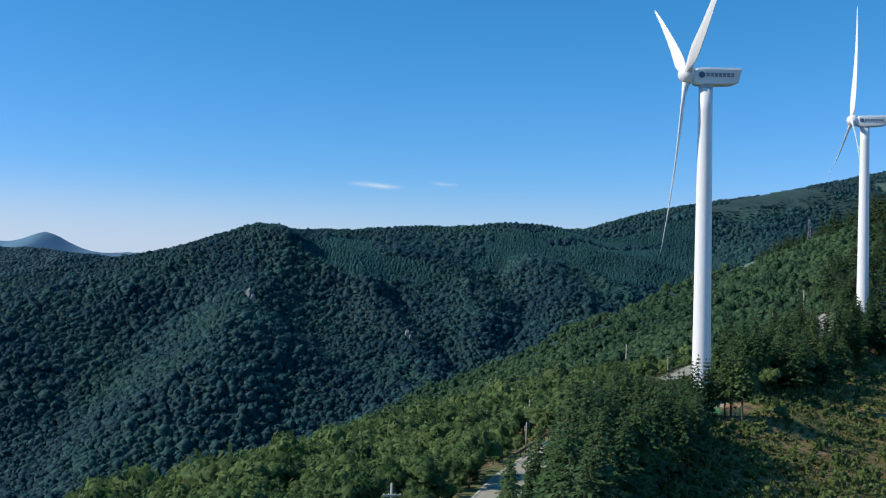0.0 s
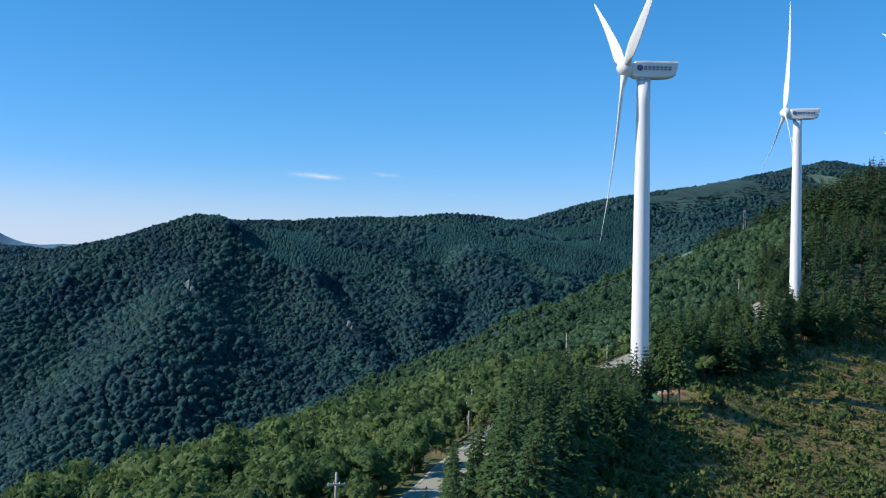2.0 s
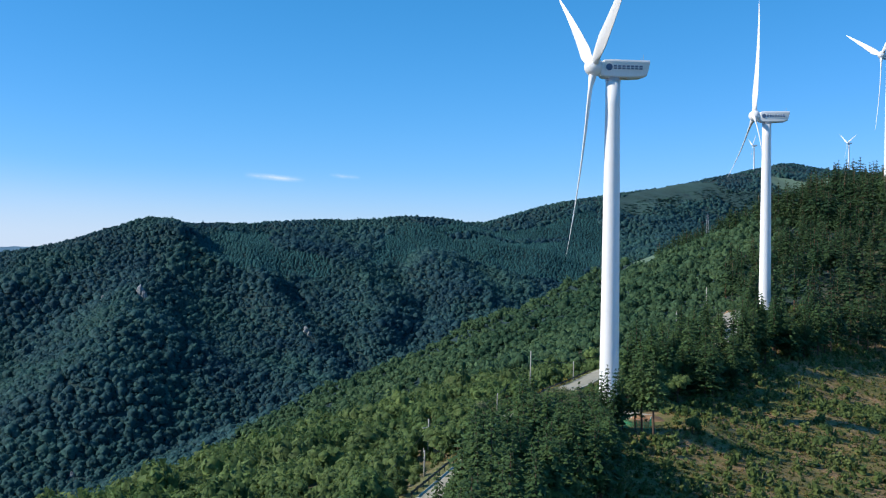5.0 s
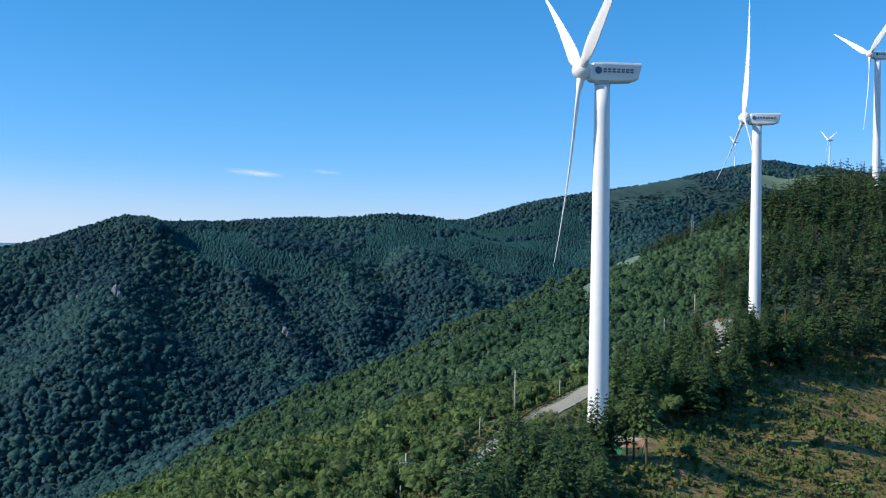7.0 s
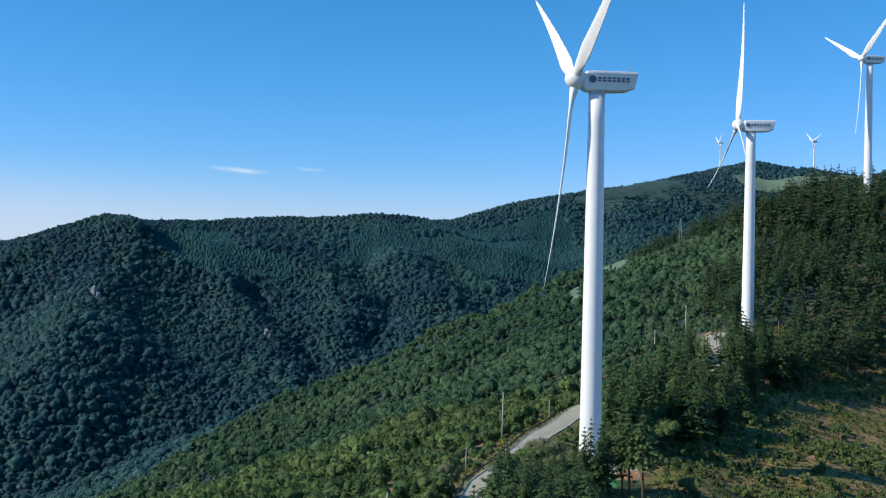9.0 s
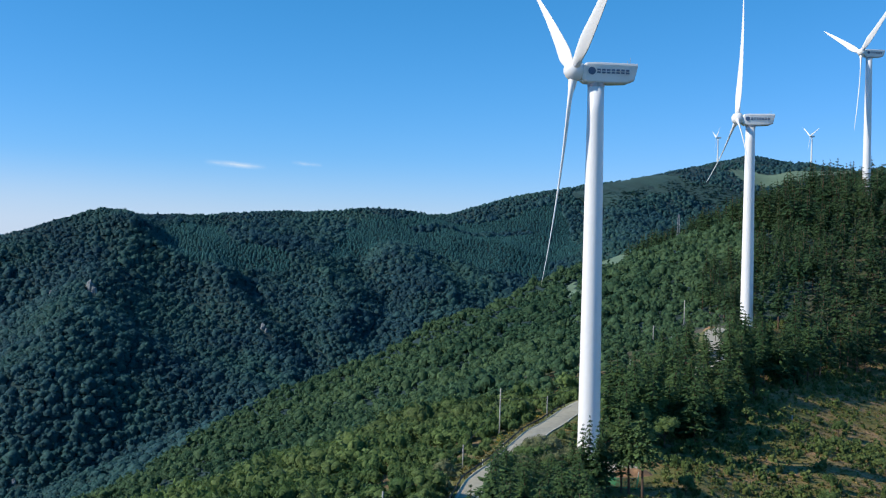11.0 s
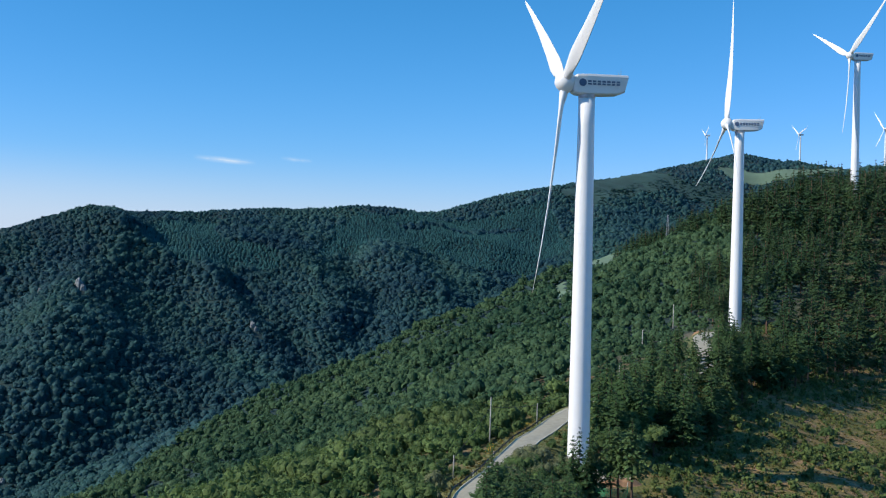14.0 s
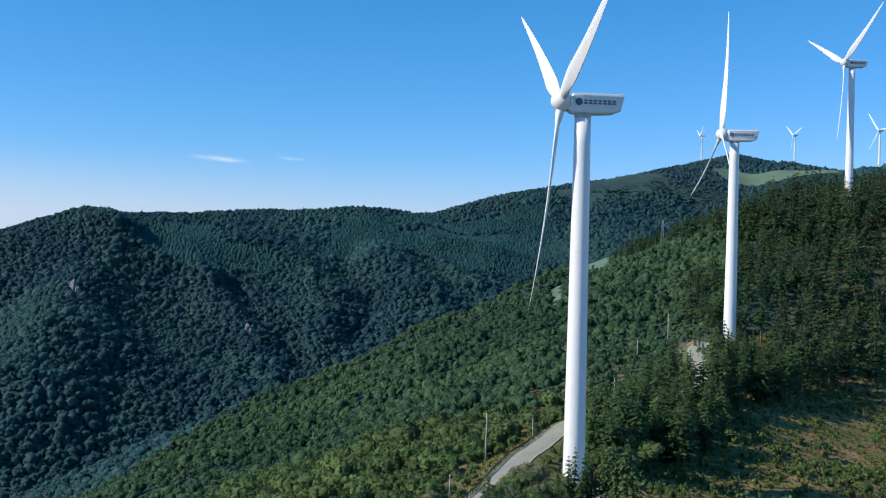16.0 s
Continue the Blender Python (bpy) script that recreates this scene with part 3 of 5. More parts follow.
def far_woods():
    x, y = jittered(-700, 1250, 540, 2350, 4.5)
    d, side, road, pads = plan_distance(x, y)
    spur = along(x, y, NORTH_SPUR)[0]
    keep = np.abs(x - 0.09 * y) < y * 0.56 + 30
    # past the near flank only
    keep &= ~((side > 0) & (d < 365) & (y < 1000)) & ~((side <= 0) & (y < 1000)) & (spur > 130)
    x, y = x[keep], y[keep]
    z = ground_height(x, y)
    seen = faces_path(x, y, z)
    x, y, z = x[seen], y[seen], z[seen]
    dist = np.hypot(x, y)
    thin = rng.uniform(size=len(x)) < np.clip(1.32 - (dist - 900) / 1100, 0.30, 1)
    thin |= in_scrub(x, y)
    x, y, z, dist = x[thin], y[thin], z[thin], dist[thin]
    open_land = in_pasture(x, y)
    x, y, z, dist = x[~open_land], y[~open_land], z[~open_land], dist[~open_land]
    b = (~plantation(x, y) | in_scrub(x, y)) & ~before_rock(x, y)
    x, y, z, dist = x[b], y[b], z[b], dist[b]
    mood = value_noise(x, y, 70, 5) - 1.9 * (1 - smooth(12, 50, along(x, y, FAR_CREST)[0]))
    size = np.exp(np.clip(rng.normal(0.86, 0.30, len(x)), 0.1, 1.5)) * (0.98 + 0.14 * smooth(850, 1500, dist)) * (1 + 0.2 * mood)
    tint = np.clip(0.42 + 0.42 * value_noise(x, y, 75, 9) + 0.22 * value_noise(x, y, 24, 17) + rng.normal(0, 0.20, len(x)), 0, 1)
    size = np.where(along(x, y, FAR_CREST)[0] < 45, np.minimum(size, 2.4), size)
    low = in_scrub(x, y)
    small = size[low] * 0.5
    scatter("mountain_scrub", "low light green scrub on the cut mountain slopes", SCRUB, [ragged_crown(s) for s in range(30, 36)],
            x[low], y[low], z[low], small * 2.6, small * 0.55, tint[low], "scrub", True)
    x, y, z, size, tint = x[~low], y[~low], z[~low], size[~low], tint[~low]
    tall, back = size * rng.uniform(0.75, 1.6, len(x)), np.hypot(x, y) > 1330
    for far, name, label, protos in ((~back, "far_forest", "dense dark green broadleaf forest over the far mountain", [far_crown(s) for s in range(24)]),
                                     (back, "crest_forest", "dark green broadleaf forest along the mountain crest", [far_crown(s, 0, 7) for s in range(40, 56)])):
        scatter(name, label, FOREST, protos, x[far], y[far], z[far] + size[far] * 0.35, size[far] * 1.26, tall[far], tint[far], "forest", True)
    x, y = jittered(-160, 530, 960, 1800, 3.6)
    keep = plantation(x, y) & ~in_scrub(x, y)
    x, y = x[keep], y[keep]
    z = ground_height(x, y)
    seen = faces_path(x, y, z)
    x, y, z = x[seen], y[seen], z[seen]
    tall = rng.uniform(2.6, 4.0, len(x))
    tint = np.clip(0.5 + 0.35 * value_noise(x, y, 60, 19) + rng.normal(0, 0.2, len(x)), 0, 1)
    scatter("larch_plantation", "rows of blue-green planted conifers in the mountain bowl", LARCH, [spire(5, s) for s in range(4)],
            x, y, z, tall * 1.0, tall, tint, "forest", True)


def distant_woods():
    x, y = jittered(-1600, -420, 1350, 2700, 7.5)
    keep = (np.abs(x + 0.34 * y) < 0.15 * y) & ((y > 1700) | (x < -680))
    x, y = x[keep], y[keep]
    z = ground_height(x, y)
    seen = faces_path(x, y, z) & (z > -149)
    x, y, z = x[seen], y[seen], z[seen]
    s = rng.uniform(3.6, 6.0, len(x))
    scatter("west_hill_forest", "dark green forest on the hill across the valley, tinted blue for haze", DISTANT, [lumpy_dome(5, 2, k, 0.8) for k in range(60, 66)],
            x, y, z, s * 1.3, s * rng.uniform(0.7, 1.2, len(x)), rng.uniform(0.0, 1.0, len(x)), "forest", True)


def flank_woods():
    """The broadleaf slope that falls from the road to the valley."""
    x, y = jittered(-230, 420, 60, 900, 3.6)
    d, side, road, pads = plan_distance(x, y)
    spur = along(x, y, NORTH_SPUR)[0]
    keep = (side > 0) & ((d < 370) | (spur < 135)) & (road > 3.9) & (pads > 3) & (y > 0.28 * np.abs(x) + 60) & (x > -0.47 * y - 8)
    keep &= ~knoll(x, y)
    x, y, d = x[keep], y[keep], d[keep]
    z = ground_height(x, y)
    seen = faces_path(x, y, z, 8)
    x, y, z, d = x[seen], y[seen], z[seen], d[seen]
    dist = np.hypot(x, y)
    thin = rng.uniform(size=len(x)) < np.clip(1.15 - dist / 1000, 0.4, 1)
    x, y, z, d, dist = x[thin], y[thin], z[thin], d[thin], dist[thin]
    size = np.exp(np.clip(rng.normal(0.76, 0.30, len(x)), 0.1, 1.35)) * np.where(dist > 450, 1.15, 1.0) * (0.66 + 0.45 * smooth(6, 60, d)) * np.where(hides_pole(x, y, 28), 0.42, 1.0) * (0.45 + 0.55 * smooth(4, 10, along(x, y, ROAD_LINE)[0]))
    tint = np.clip(0.45 + 0.38 * value_noise(x, y, 40, 3) + rng.normal(0, 0.26, len(x)), 0, 1)
    near = dist < 310
    scatter("slope_forest", "sunlit green broadleaf thicket on the slope below the road", SHRUB, [lump_crown(s, 5, 120, 0.26) for s in range(8)],
            x[near], y[near], z[near] + size[near] * 0.45, size[near] * 1.08, size[near] * rng.uniform(0.9, 1.6, near.sum()), tint[near], even=True)
    f = ~near
    scatter("valley_slope_forest", "green broadleaf forest on the falling valley slope", VALLEY, [lump_crown(s, 2, 24, 0.38) for s in range(10, 20)],
            x[f], y[f], z[f] + size[f] * 0.45, size[f] * 1.08, size[f] * rng.uniform(0.8, 1.5, f.sum()), tint[f], even=True)


def in_pasture(x, y):
    """The mown field on the shoulder under the peak."""
    return along(x, y, [(895, 1942, 0), (960, 1930, 0), (1070, 1875, 0), (1250, 1850, 0)])[0] < 60 + 8 * value_noise(x, y, 40, 91)


def in_scrub(x, y):
    """The cut slopes under the peak, where low scrub has come up again."""
    return ((along(x, y, [(470, 1630, 0), (560, 1725, 0), (664, 1805, 0)])[0] < 40 + 16 * value_noise(x, y, 60, 93))
            | (along(x, y, [(700, 1772, 0), (775, 1795, 0)])[0] < 32 + 10 * value_noise(x, y, 30, 92)))


def knoll(x, y):
    """The two small meadows on the spur."""
    return (along(x, y, [(222, 718, 0), (242, 756, 0)])[0] < 18) | (along(x, y, [(187, 705, 0), (163, 612, 0), (148, 540, 0)])[0] < 4)


far_woods()
distant_woods()
flank_woods()


def conifer_mesh(seed, whorls=11, wide=0.24, boughs=6, tufts=4, fine=1.0, sparse=False, bare=None):
    """A pine of unit height: tufted boughs round a bare lower trunk. Returns the crown's arrays."""
    r = np.random.default_rng(seed)
    verts, faces = [], []
    low = r.uniform(0.10, 0.28) if bare is None else bare
    up = np.array([0, 0, 1.0])
    for k in range(whorls):
        f = k / (whorls - 1)
        h = low + (0.97 - low) * f
        reach = wide * (1 - f) ** 0.7 * (0.72 + 0.28 * min(1, f * 5)) * r.uniform(0.8, 1.15) + 0.022
        n = boughs if f < 0.7 else max(3, boughs - 2)
        for i in range(n):
            if r.uniform() < 0.1:
                continue
            t = 2 * math.pi * (i + r.uniform(-0.4, 0.4)) / n + 1.3 * k
            out = np.array([math.cos(t), math.sin(t), 0])
            across = np.array([-math.sin(t), math.cos(t), 0])
            length = reach * r.uniform(0.55, 1.2)
            rise = r.uniform(-0.25, 0.25)
            for j in range(tufts):
                q = (j + 0.9) / tufts
                c = out * length * q + up * (h + length * (rise * q - 0.22 * q * q) + r.uniform(-.014, .014))
                c = c + across * length * r.uniform(-0.16, 0.16)
                s = (length * 0.30 + 0.012) * r.uniform(0.75, 1.3) * fine
                a = out * s * 0.9 + up * s * r.uniform(-0.6, 0.2)
                b = across * s * r.uniform(0.5, 0.9) - up * s * r.uniform(0.05, 0.75)
                o = len(verts)
                verts += [tuple(c - a), tuple(c + b), tuple(c + a), tuple(c - across * s * 0.7 - up * s * r.uniform(0.05, 0.7)),
                          tuple(c + up * s * 0.75 + out * s * 0.2), tuple(c - up * s * 0.35)]
                faces += [(o, o + 1, o + 2), (o, o + 2, o + 3), (o, o + 2, o + 4)][:2 if sparse else 3]
    return np.array(verts), np.array(faces)


CONIFERS = [conifer_mesh(s, 13 + s % 3, 0.20 + 0.025 * (s % 4), 8, 6, 0.58, True) for s in range(6)] + [conifer_mesh(77, 13, 0.24, 10, 11, 0.36, True, bare=0.40)]


def conifer_thing(k):
    v, f = CONIFERS[k]
    root = new("pine_tree")
    crown = new("crown", mesh_from("crown", v, f, NEEDLE, False, np.full(len(v), 0.15 + 0.14 * k)))
    bm = bmesh.new()
    tube(bm, [((0, 0, -0.04), 0.016), ((0.002, 0, 0.3), 0.012), ((0, 0.002, 0.7), 0.006), ((0, 0, 0.96), 0.002)], 7)
    part("trunk", bm, BARK, root)
    crown.parent = root
    tagged(root, "tall dark green pine with a bare lower trunk on the ridge", "tree", "pines on the ridge")
    return root


# where the dark stand beside the road meets the clearing
STAND_EDGE = [(10, 50, 0), (17, 87, 0), (26, 114, 0), (36, 137, 0), (44, 156, 0), (53, 198, 0)]


def near_pines():
    makers = [conifer_thing(k) for k in range(7)]
    spots = []
    # the stand between the road and the clearing, up to the first turbine
    x, y = jittered(0, 56, 62, 200, 2.9)
    road, _, road_left = along(x, y, ROAD_LINE)
    _, _, west = along(x, y, STAND_EDGE)
    keep = (road > np.where(y < 84, 11, 3.7 + 3.6 * (1 - smooth(108, 118, y)))) & (road_left < 0) & (west > 0) & (rng.uniform(size=len(x)) < 0.86)
    for px, py in zip(x[keep], y[keep]):
        spots.append((px, py, rng.uniform(8.5, 12.5) if py < 165 else rng.uniform(6.5, 9.0) if py < 186 else rng.uniform(3.2, 5.0)))
    # single slim ones crowd the inner edge near its start
    for k in range(17):
        hx, hy, _ = road_side(74 + 2.5 * k + rng.uniform(-1, 1), rng.uniform(3.0, 6.5))
        spots.append((hx, hy, rng.uniform(4.5, 8.5), 0.8))
    # a few lower ones on the outer side
    for k in range(20):
        hx, hy, _ = road_side(62 + 3.6 * k + rng.uniform(-1, 1), -rng.uniform(3.6, 7.5))
        spots.append((hx, hy, rng.uniform(2.6, 4.4)))
    # along the ridge to the second turbine
    x, y = jittered(60, 150, 200, 345, 4.0)
    d, side, road, pads = plan_distance(x, y)
    edge = 11 + 4 * value_noise(x, y, 26, 4)
    keep = (road > 4.2) & (pads > -2)
    stand = (y > 226) & (y < 300) & (x > 5 + 0.265 * y) & (((side <= 0) & (d < edge + 4)) | ((side > 0) & (d < 8)))
    wood = (y >= 285) & (side <= 0) & (y > 0.86 * x + 172)
    keep &= (stand & (rng.uniform(size=len(x)) < 0.72)) | wood
    # gaps that show the tower's foot with its fence, and the road where it climbs
    keep &= ~((x > 46) & (x < 80) & (y > 186) & (y < 224))
    keep &= ~((y > 225) & (y < 300) & (np.abs((x - 93.5) - 0.42 * (y - 243)) < 1.1))
    for px, py in zip(x[keep], y[keep]):
        spots.append((px, py, rng.uniform(5.5, 8) if py > 305 and px > 118 and px < 156 else rng.uniform(11, 16)))
    spots += [(55.6, 197.5, 11.5, 0.6), (56.8, 198.5, 12.2, 0.55), (58.6, 196.5, 13.5, 0.7), (54.2, 195, 9.5, 0.6), (52.8, 199, 7.5, 0.7), (52.2, 196.5, 10.5, 0.75), (54.6, 196, 11.5, 0.8), (53.6, 198, 12, 0.55), (51, 199, 8.5, 0.6), (59.6, 195.8, 13.6, 0.9), (128, 322, 6, 0.5), (131, 324, 7, 0.5),
              (134, 330, 6, 0.5), (130, 333, 7, 0.45), (125, 318, 8, 0.6), (102.9, 262, 7.5, 0.4), (61.4, 194.5, 14.8)]
    used = set()
    spots = [p for p in spots if not hides_pole(p[0], p[1])]
    for px, py, h, *slim in spots[-480:]:
        k = int(rng.integers(6)) if not (59 < px < 62 and 194 < py < 196) else 6
        m = pose(px, py, height_at(px, py) - 0.1, rng.uniform(-2, 2), rng.uniform(-2, 2), rng.uniform(0, 360))
        if k not in used:
            used.add(k)
            ob = makers[k]
            ob.matrix_basis = m @ Matrix.Scale(h, 4)
        else:
            ob = copy_thing(makers[k], m)
            ob.scale = (h * slim[0], h * slim[0], h) if slim else (h, h, h)


def hill_pines():
    """The pine wood that climbs the hill behind the clearing."""
    x, y = jittered(60, 560, 290, 820, 6.8)
    d, side, road, pads = plan_distance(x, y)
    spur, _, spur_side = along(x, y, NORTH_SPUR)
    wavy = 10 * value_noise(x, y, 40, 6)
    keep = (road > 5) & ((pads > 0) | ((y > 478) & (y < 510))) & (((side <= 0) & (d < 95) & ((y > 345) | (x > 150))) | ((side > 0) & (d < 8 + 42 * smooth(350, 430, y) + 2 * wavy) & (y > 345)) | ((side > 0) & (spur < 40 + 2 * wavy) & (y < 740)))
    keep &= ~knoll(x, y) & ~((side <= 0) & (y < 0.86 * x + 172)) & (value_noise(x, y, 17, 47) < 0.62)
    x, y = x[keep], y[keep]
    z = ground_height(x, y)
    seen = faces_path(x, y, z, 12)
    x, y, z = x[seen], y[seen], z[seen]
    h = rng.uniform(11, 21, len(x)) * (1 - 0.18 * smooth(400, 470, y) + 0.38 * smooth(440, 480, y) * (x > 228) * (y < 560))
    tint = np.clip(0.45 + 0.2 * value_noise(x, y, 50, 41) + rng.normal(0, 0.25, len(x)), 0, 1)
    slim = [conifer_mesh(s, 12, 0.21, 6, 4, 0.72, True, bare=0.20 + 0.04 * (s % 4)) for s in range(20, 28)]
    scatter("hill_pine_wood", "dense dark pine wood on the hill", HILL_NEEDLE, slim, x, y, z, h, h, tint)
    trunk = np.array([(w * math.cos(a), w * math.sin(a), q) for w, q in ((0.015, -0.05), (0.004, 0.95)) for a in (0, 2.1, 4.2)])
    tf = np.array([(0, 1, 4), (0, 4, 3), (1, 2, 5), (1, 5, 4), (2, 0, 3), (2, 3, 5)])
    scatter("hill_pine_trunks", "reddish brown trunks of the pine wood", PINE_BARK, [(trunk, tf)], x, y, z, h, h, tint)


def broadleaf_thing(k, leaves, label):
    v, f = lump_crown(200 + k, 7, 420, 0.15)
    root = new("broadleaf_tree")
    v = v * np.array([0.46, 0.46, 0.48]) + np.array([0, 0, 0.50])
    crown = new("crown", mesh_from("crown", v, f, leaves, False, np.full(len(v), 0.2 + 0.2 * k)))
    crown.parent = root
    bm = bmesh.new()
    tube(bm, [((0, 0, -0.05), 0.03), ((0.01, 0, 0.2), 0.022), ((0, 0.01, 0.5), 0.012), ((0, 0, 0.8), 0.004)], 7)
    for i in range(6):
        t = 2 * math.pi * i / 6 + 0.4 * k
        rod(bm, (0, 0, 0.22 + 0.05 * i), (0.28 * math.cos(t), 0.28 * math.sin(t), 0.50 + 0.06 * i), 0.011, 0.003, 5)
    part("trunk", bm, BARK, root)
    return tagged(root, label, "tree", "broadleaf trees by the road")


def near_broadleaf():
    makers = [broadleaf_thing(0, SHRUB, "green broadleaf tree beside the mountain road"), broadleaf_thing(2, SHRUB, "green broadleaf tree beside the mountain road"),
              broadleaf_thing(1, DRY_SHRUB, "greyish green bushy tree beside the mountain road"), broadleaf_thing(3, DRY_SHRUB, "greyish green bushy tree beside the mountain road")]
    x, y = jittered(2, 90, 84, 230, 3.4)
    d, side, road, pads = plan_distance(x, y)
    keep = (road > 3.4 + 2.5 * (1 - smooth(112, 122, y))) & (pads > -1) & (side <= 0) & (d < 20 + 5 * value_noise(x, y, 20, 61)) & ((y < 196) | (d < 3))
    keep &= ~((x > 48) & (x < 80) & (y > 186) & (y < 221))
    right = along(x, y, ROAD_LINE)[2] < 0
    keep &= (y > 184) | ((rng.uniform(size=len(x)) < 0.4) & (along(x, y, STAND_EDGE)[2] > 0))
    keep |= right & (x < 5 + 0.262 * (y - 12)) & ((road > 9) | (y < 218)) & (road > 3.2) & (road < 24) & (y > 184) & (y < 229)
    keep |= (side > 0) & (road > 3.4) & (road < 8) & (y > 84) & (y < 215) & (rng.uniform(size=len(x)) < 0.45)
    spots = [(px, py, rng.uniform(1.6, 2.8) if px > 5 + 0.255 * (py - 12) and py > 165 else rng.uniform(3.3, 4.3) if py > 212 else rng.uniform(3.6, 5.0) if py > 188 else rng.uniform(3.8, 6.2) if py > 165 else rng.uniform(3.2, 6.8)) for px, py in zip(x[keep], y[keep])]
    x, y = jittered(60, 112, 224, 284, 4.2)
    d, side, road, pads = plan_distance(x, y)
    keep = (road > 4) & (pads > 0) & (x > 6 + 0.265 * y) & (((side <= 0) & (d < 13)) | ((side > 0) & (d < 9))) & (rng.uniform(size=len(x)) < 0.6)
    keep &= ~((y > 225) & (y < 300) & (np.abs((x - 93.5) - 0.42 * (y - 243)) < 1.4))
    tall = [(px, py, rng.uniform(5, 8.5)) for px, py in zip(x[keep], y[keep])]
    x, y = jittered(70, 210, 190, 330, 13)
    d, side, road, pads = plan_distance(x, y)
    keep = (side <= 0) & (d > 14) & (d < 60) & (rng.uniform(size=len(x)) < 0.5)
    lone = [(px, py, rng.uniform(2.2, 4.5)) for px, py in zip(x[keep], y[keep])]
    # bushes that crowd the inner road edge
    edge = []
    for k in range(40):
        hx, hy, _ = road_side(46 + 60 * k / 39, rng.choice((-1, 1)) * rng.uniform(3.3, 8))
        edge.append((hx, hy, rng.uniform(1.2, 2.6)))
    for k in range(60):
        hx, hy, _ = road_side(52 + 46 * k / 59, -rng.uniform(3.8, 18))
        edge.append((hx, hy, rng.uniform(2.0, 3.4)))
    for k in range(22):
        hx, hy, _ = road_side(105 + 90 * k / 21, -rng.uniform(3.6, 6))
        edge.append((hx, hy, rng.uniform(1.6, 2.6)))
    for k in range(76):
        hx, hy, _ = road_side(54 + 170 * k / 75 + rng.uniform(-0.8, 0.8), rng.uniform(3.0, 4.2))
        edge.append((hx, hy, rng.uniform(1.0, 1.9) if hy < 118 else rng.uniform(3.0, 4.6) if hy < 185 else rng.uniform(1.7, 2.6)))
    spots = sorted(spots, key=lambda p: -p[1])
    spots = (edge + tall[:50] + lone + spots)
    spots = [p for p in spots if not hides_pole(p[0], p[1])][:480]
    used = set()
    for px, py, h in spots:
        k = int(rng.integers(2)) if py < 186 or px > 66 else int(rng.integers(1, 4))
        m = pose(px, py, height_at(px, py) - 0.1, 0, 0, rng.uniform(0, 360))
        if k not in used:
            used.add(k)
            makers[k].matrix_basis = m @ Matrix.Scale(h, 4)
        else:
            copy_thing(makers[k], m).scale = (h, h, h)


near_pines()
hill_pines()
near_broadleaf()


def clearing_shrubs():
    x, y = jittered(14, 290, 70, 370, 1.6)
    d, side, road, pads = plan_distance(x, y)
    # planted rows run down the slope
    row = np.sin((0.78 * y - 0.62 * x) * 2 * math.pi / 5.2)
    keep = (side <= 0) & (d > 1) & (d < 120) & (road > 4) & (pads > -5) & (x > 0.16 * y)
    keep &= rng.uniform(size=len(x)) < 0.70 + 0.22 * row + 0.5 * value_noise(x, y, 14, 8) + 0.4 * (1 - smooth(12, 34, d))
    keep &= ~((x > 56) & (x < 66) & (y > 194) & (y < 222))
    x, y = x[keep], y[keep]
    z = ground_height(x, y)
    seen = faces_path(x, y, z, 2)
    x, y, z = x[seen], y[seen], z[seen]
    s = np.minimum(1.5, np.exp(rng.normal(-0.80, 0.55, len(x))) * (1 + 0.9 * np.clip(value_noise(x, y, 25, 14), 0, 1)))
    # a ledge with taller bushes crosses the slope
    s *= 1 + 1.1 * (along(x, y, [(72, 222, 0), (78, 209, 0), (93, 205, 0), (100, 200, 0), (104, 188, 0)])[0] < 1.6)
    s = np.minimum(s, 1.35)
    tint = np.clip(0.5 + rng.normal(0, 0.27, len(x)), 0, 1)
    scatter("clearing_shrubs", "low green shrubs and saplings on the cleared slope", CLEARING_LEAF, [leafy_crown(s, 18, 0.46, 4, 4, 0.9, 0.66) for s in range(30, 38)],
            x, y, z + s * 0.3, s, s * rng.uniform(0.8, 1.5, len(x)), tint * 0.8, "shrubs")
    x, y = jittered(20, 290, 70, 370, 1.3)
    d, side, road, pads = plan_distance(x, y)
    keep = (side <= 0) & (d > 4) & (d < 120) & (pads > -4) & (road > 3) & (x > 0.2 * y) & (rng.uniform(size=len(x)) < 0.75)
    keep |= (road > 2.8) & (road < 6.5) & (y > 60) & (y < 262)
    x, y = x[keep], y[keep]
    z = ground_height(x, y)
    seen = faces_path(x, y, z, 2)
    x, y, z = x[seen], y[seen], z[seen]
    blade = []
    for seed in range(4):
        r = np.random.default_rng(seed)
        v, f = [], []
        for k in range(6):
            a = r.uniform(0, 6.28)
            c = np.array([r.uniform(-.5, .5), r.uniform(-.5, .5), 0])
            o = np.array([math.cos(a), math.sin(a), 0])
            v += [tuple(c - o * .3), tuple(c + o * .3), tuple(c + np.array([r.uniform(-.5, .5), r.uniform(-.5, .5), r.uniform(.3, .7)]))]
            f.append((3 * k, 3 * k + 1, 3 * k + 2))
        blade.append((np.array(v), np.array(f)))
    s = rng.uniform(0.4, 0.9, len(x))
    scatter("dry_grass", "tufts of dry olive and brown grass on the slope", DRY_GRASS, blade, x, y, z - 0.03, s, s * 0.8, rng.uniform(0, 1, len(x)), "grass")


clearing_shrubs()


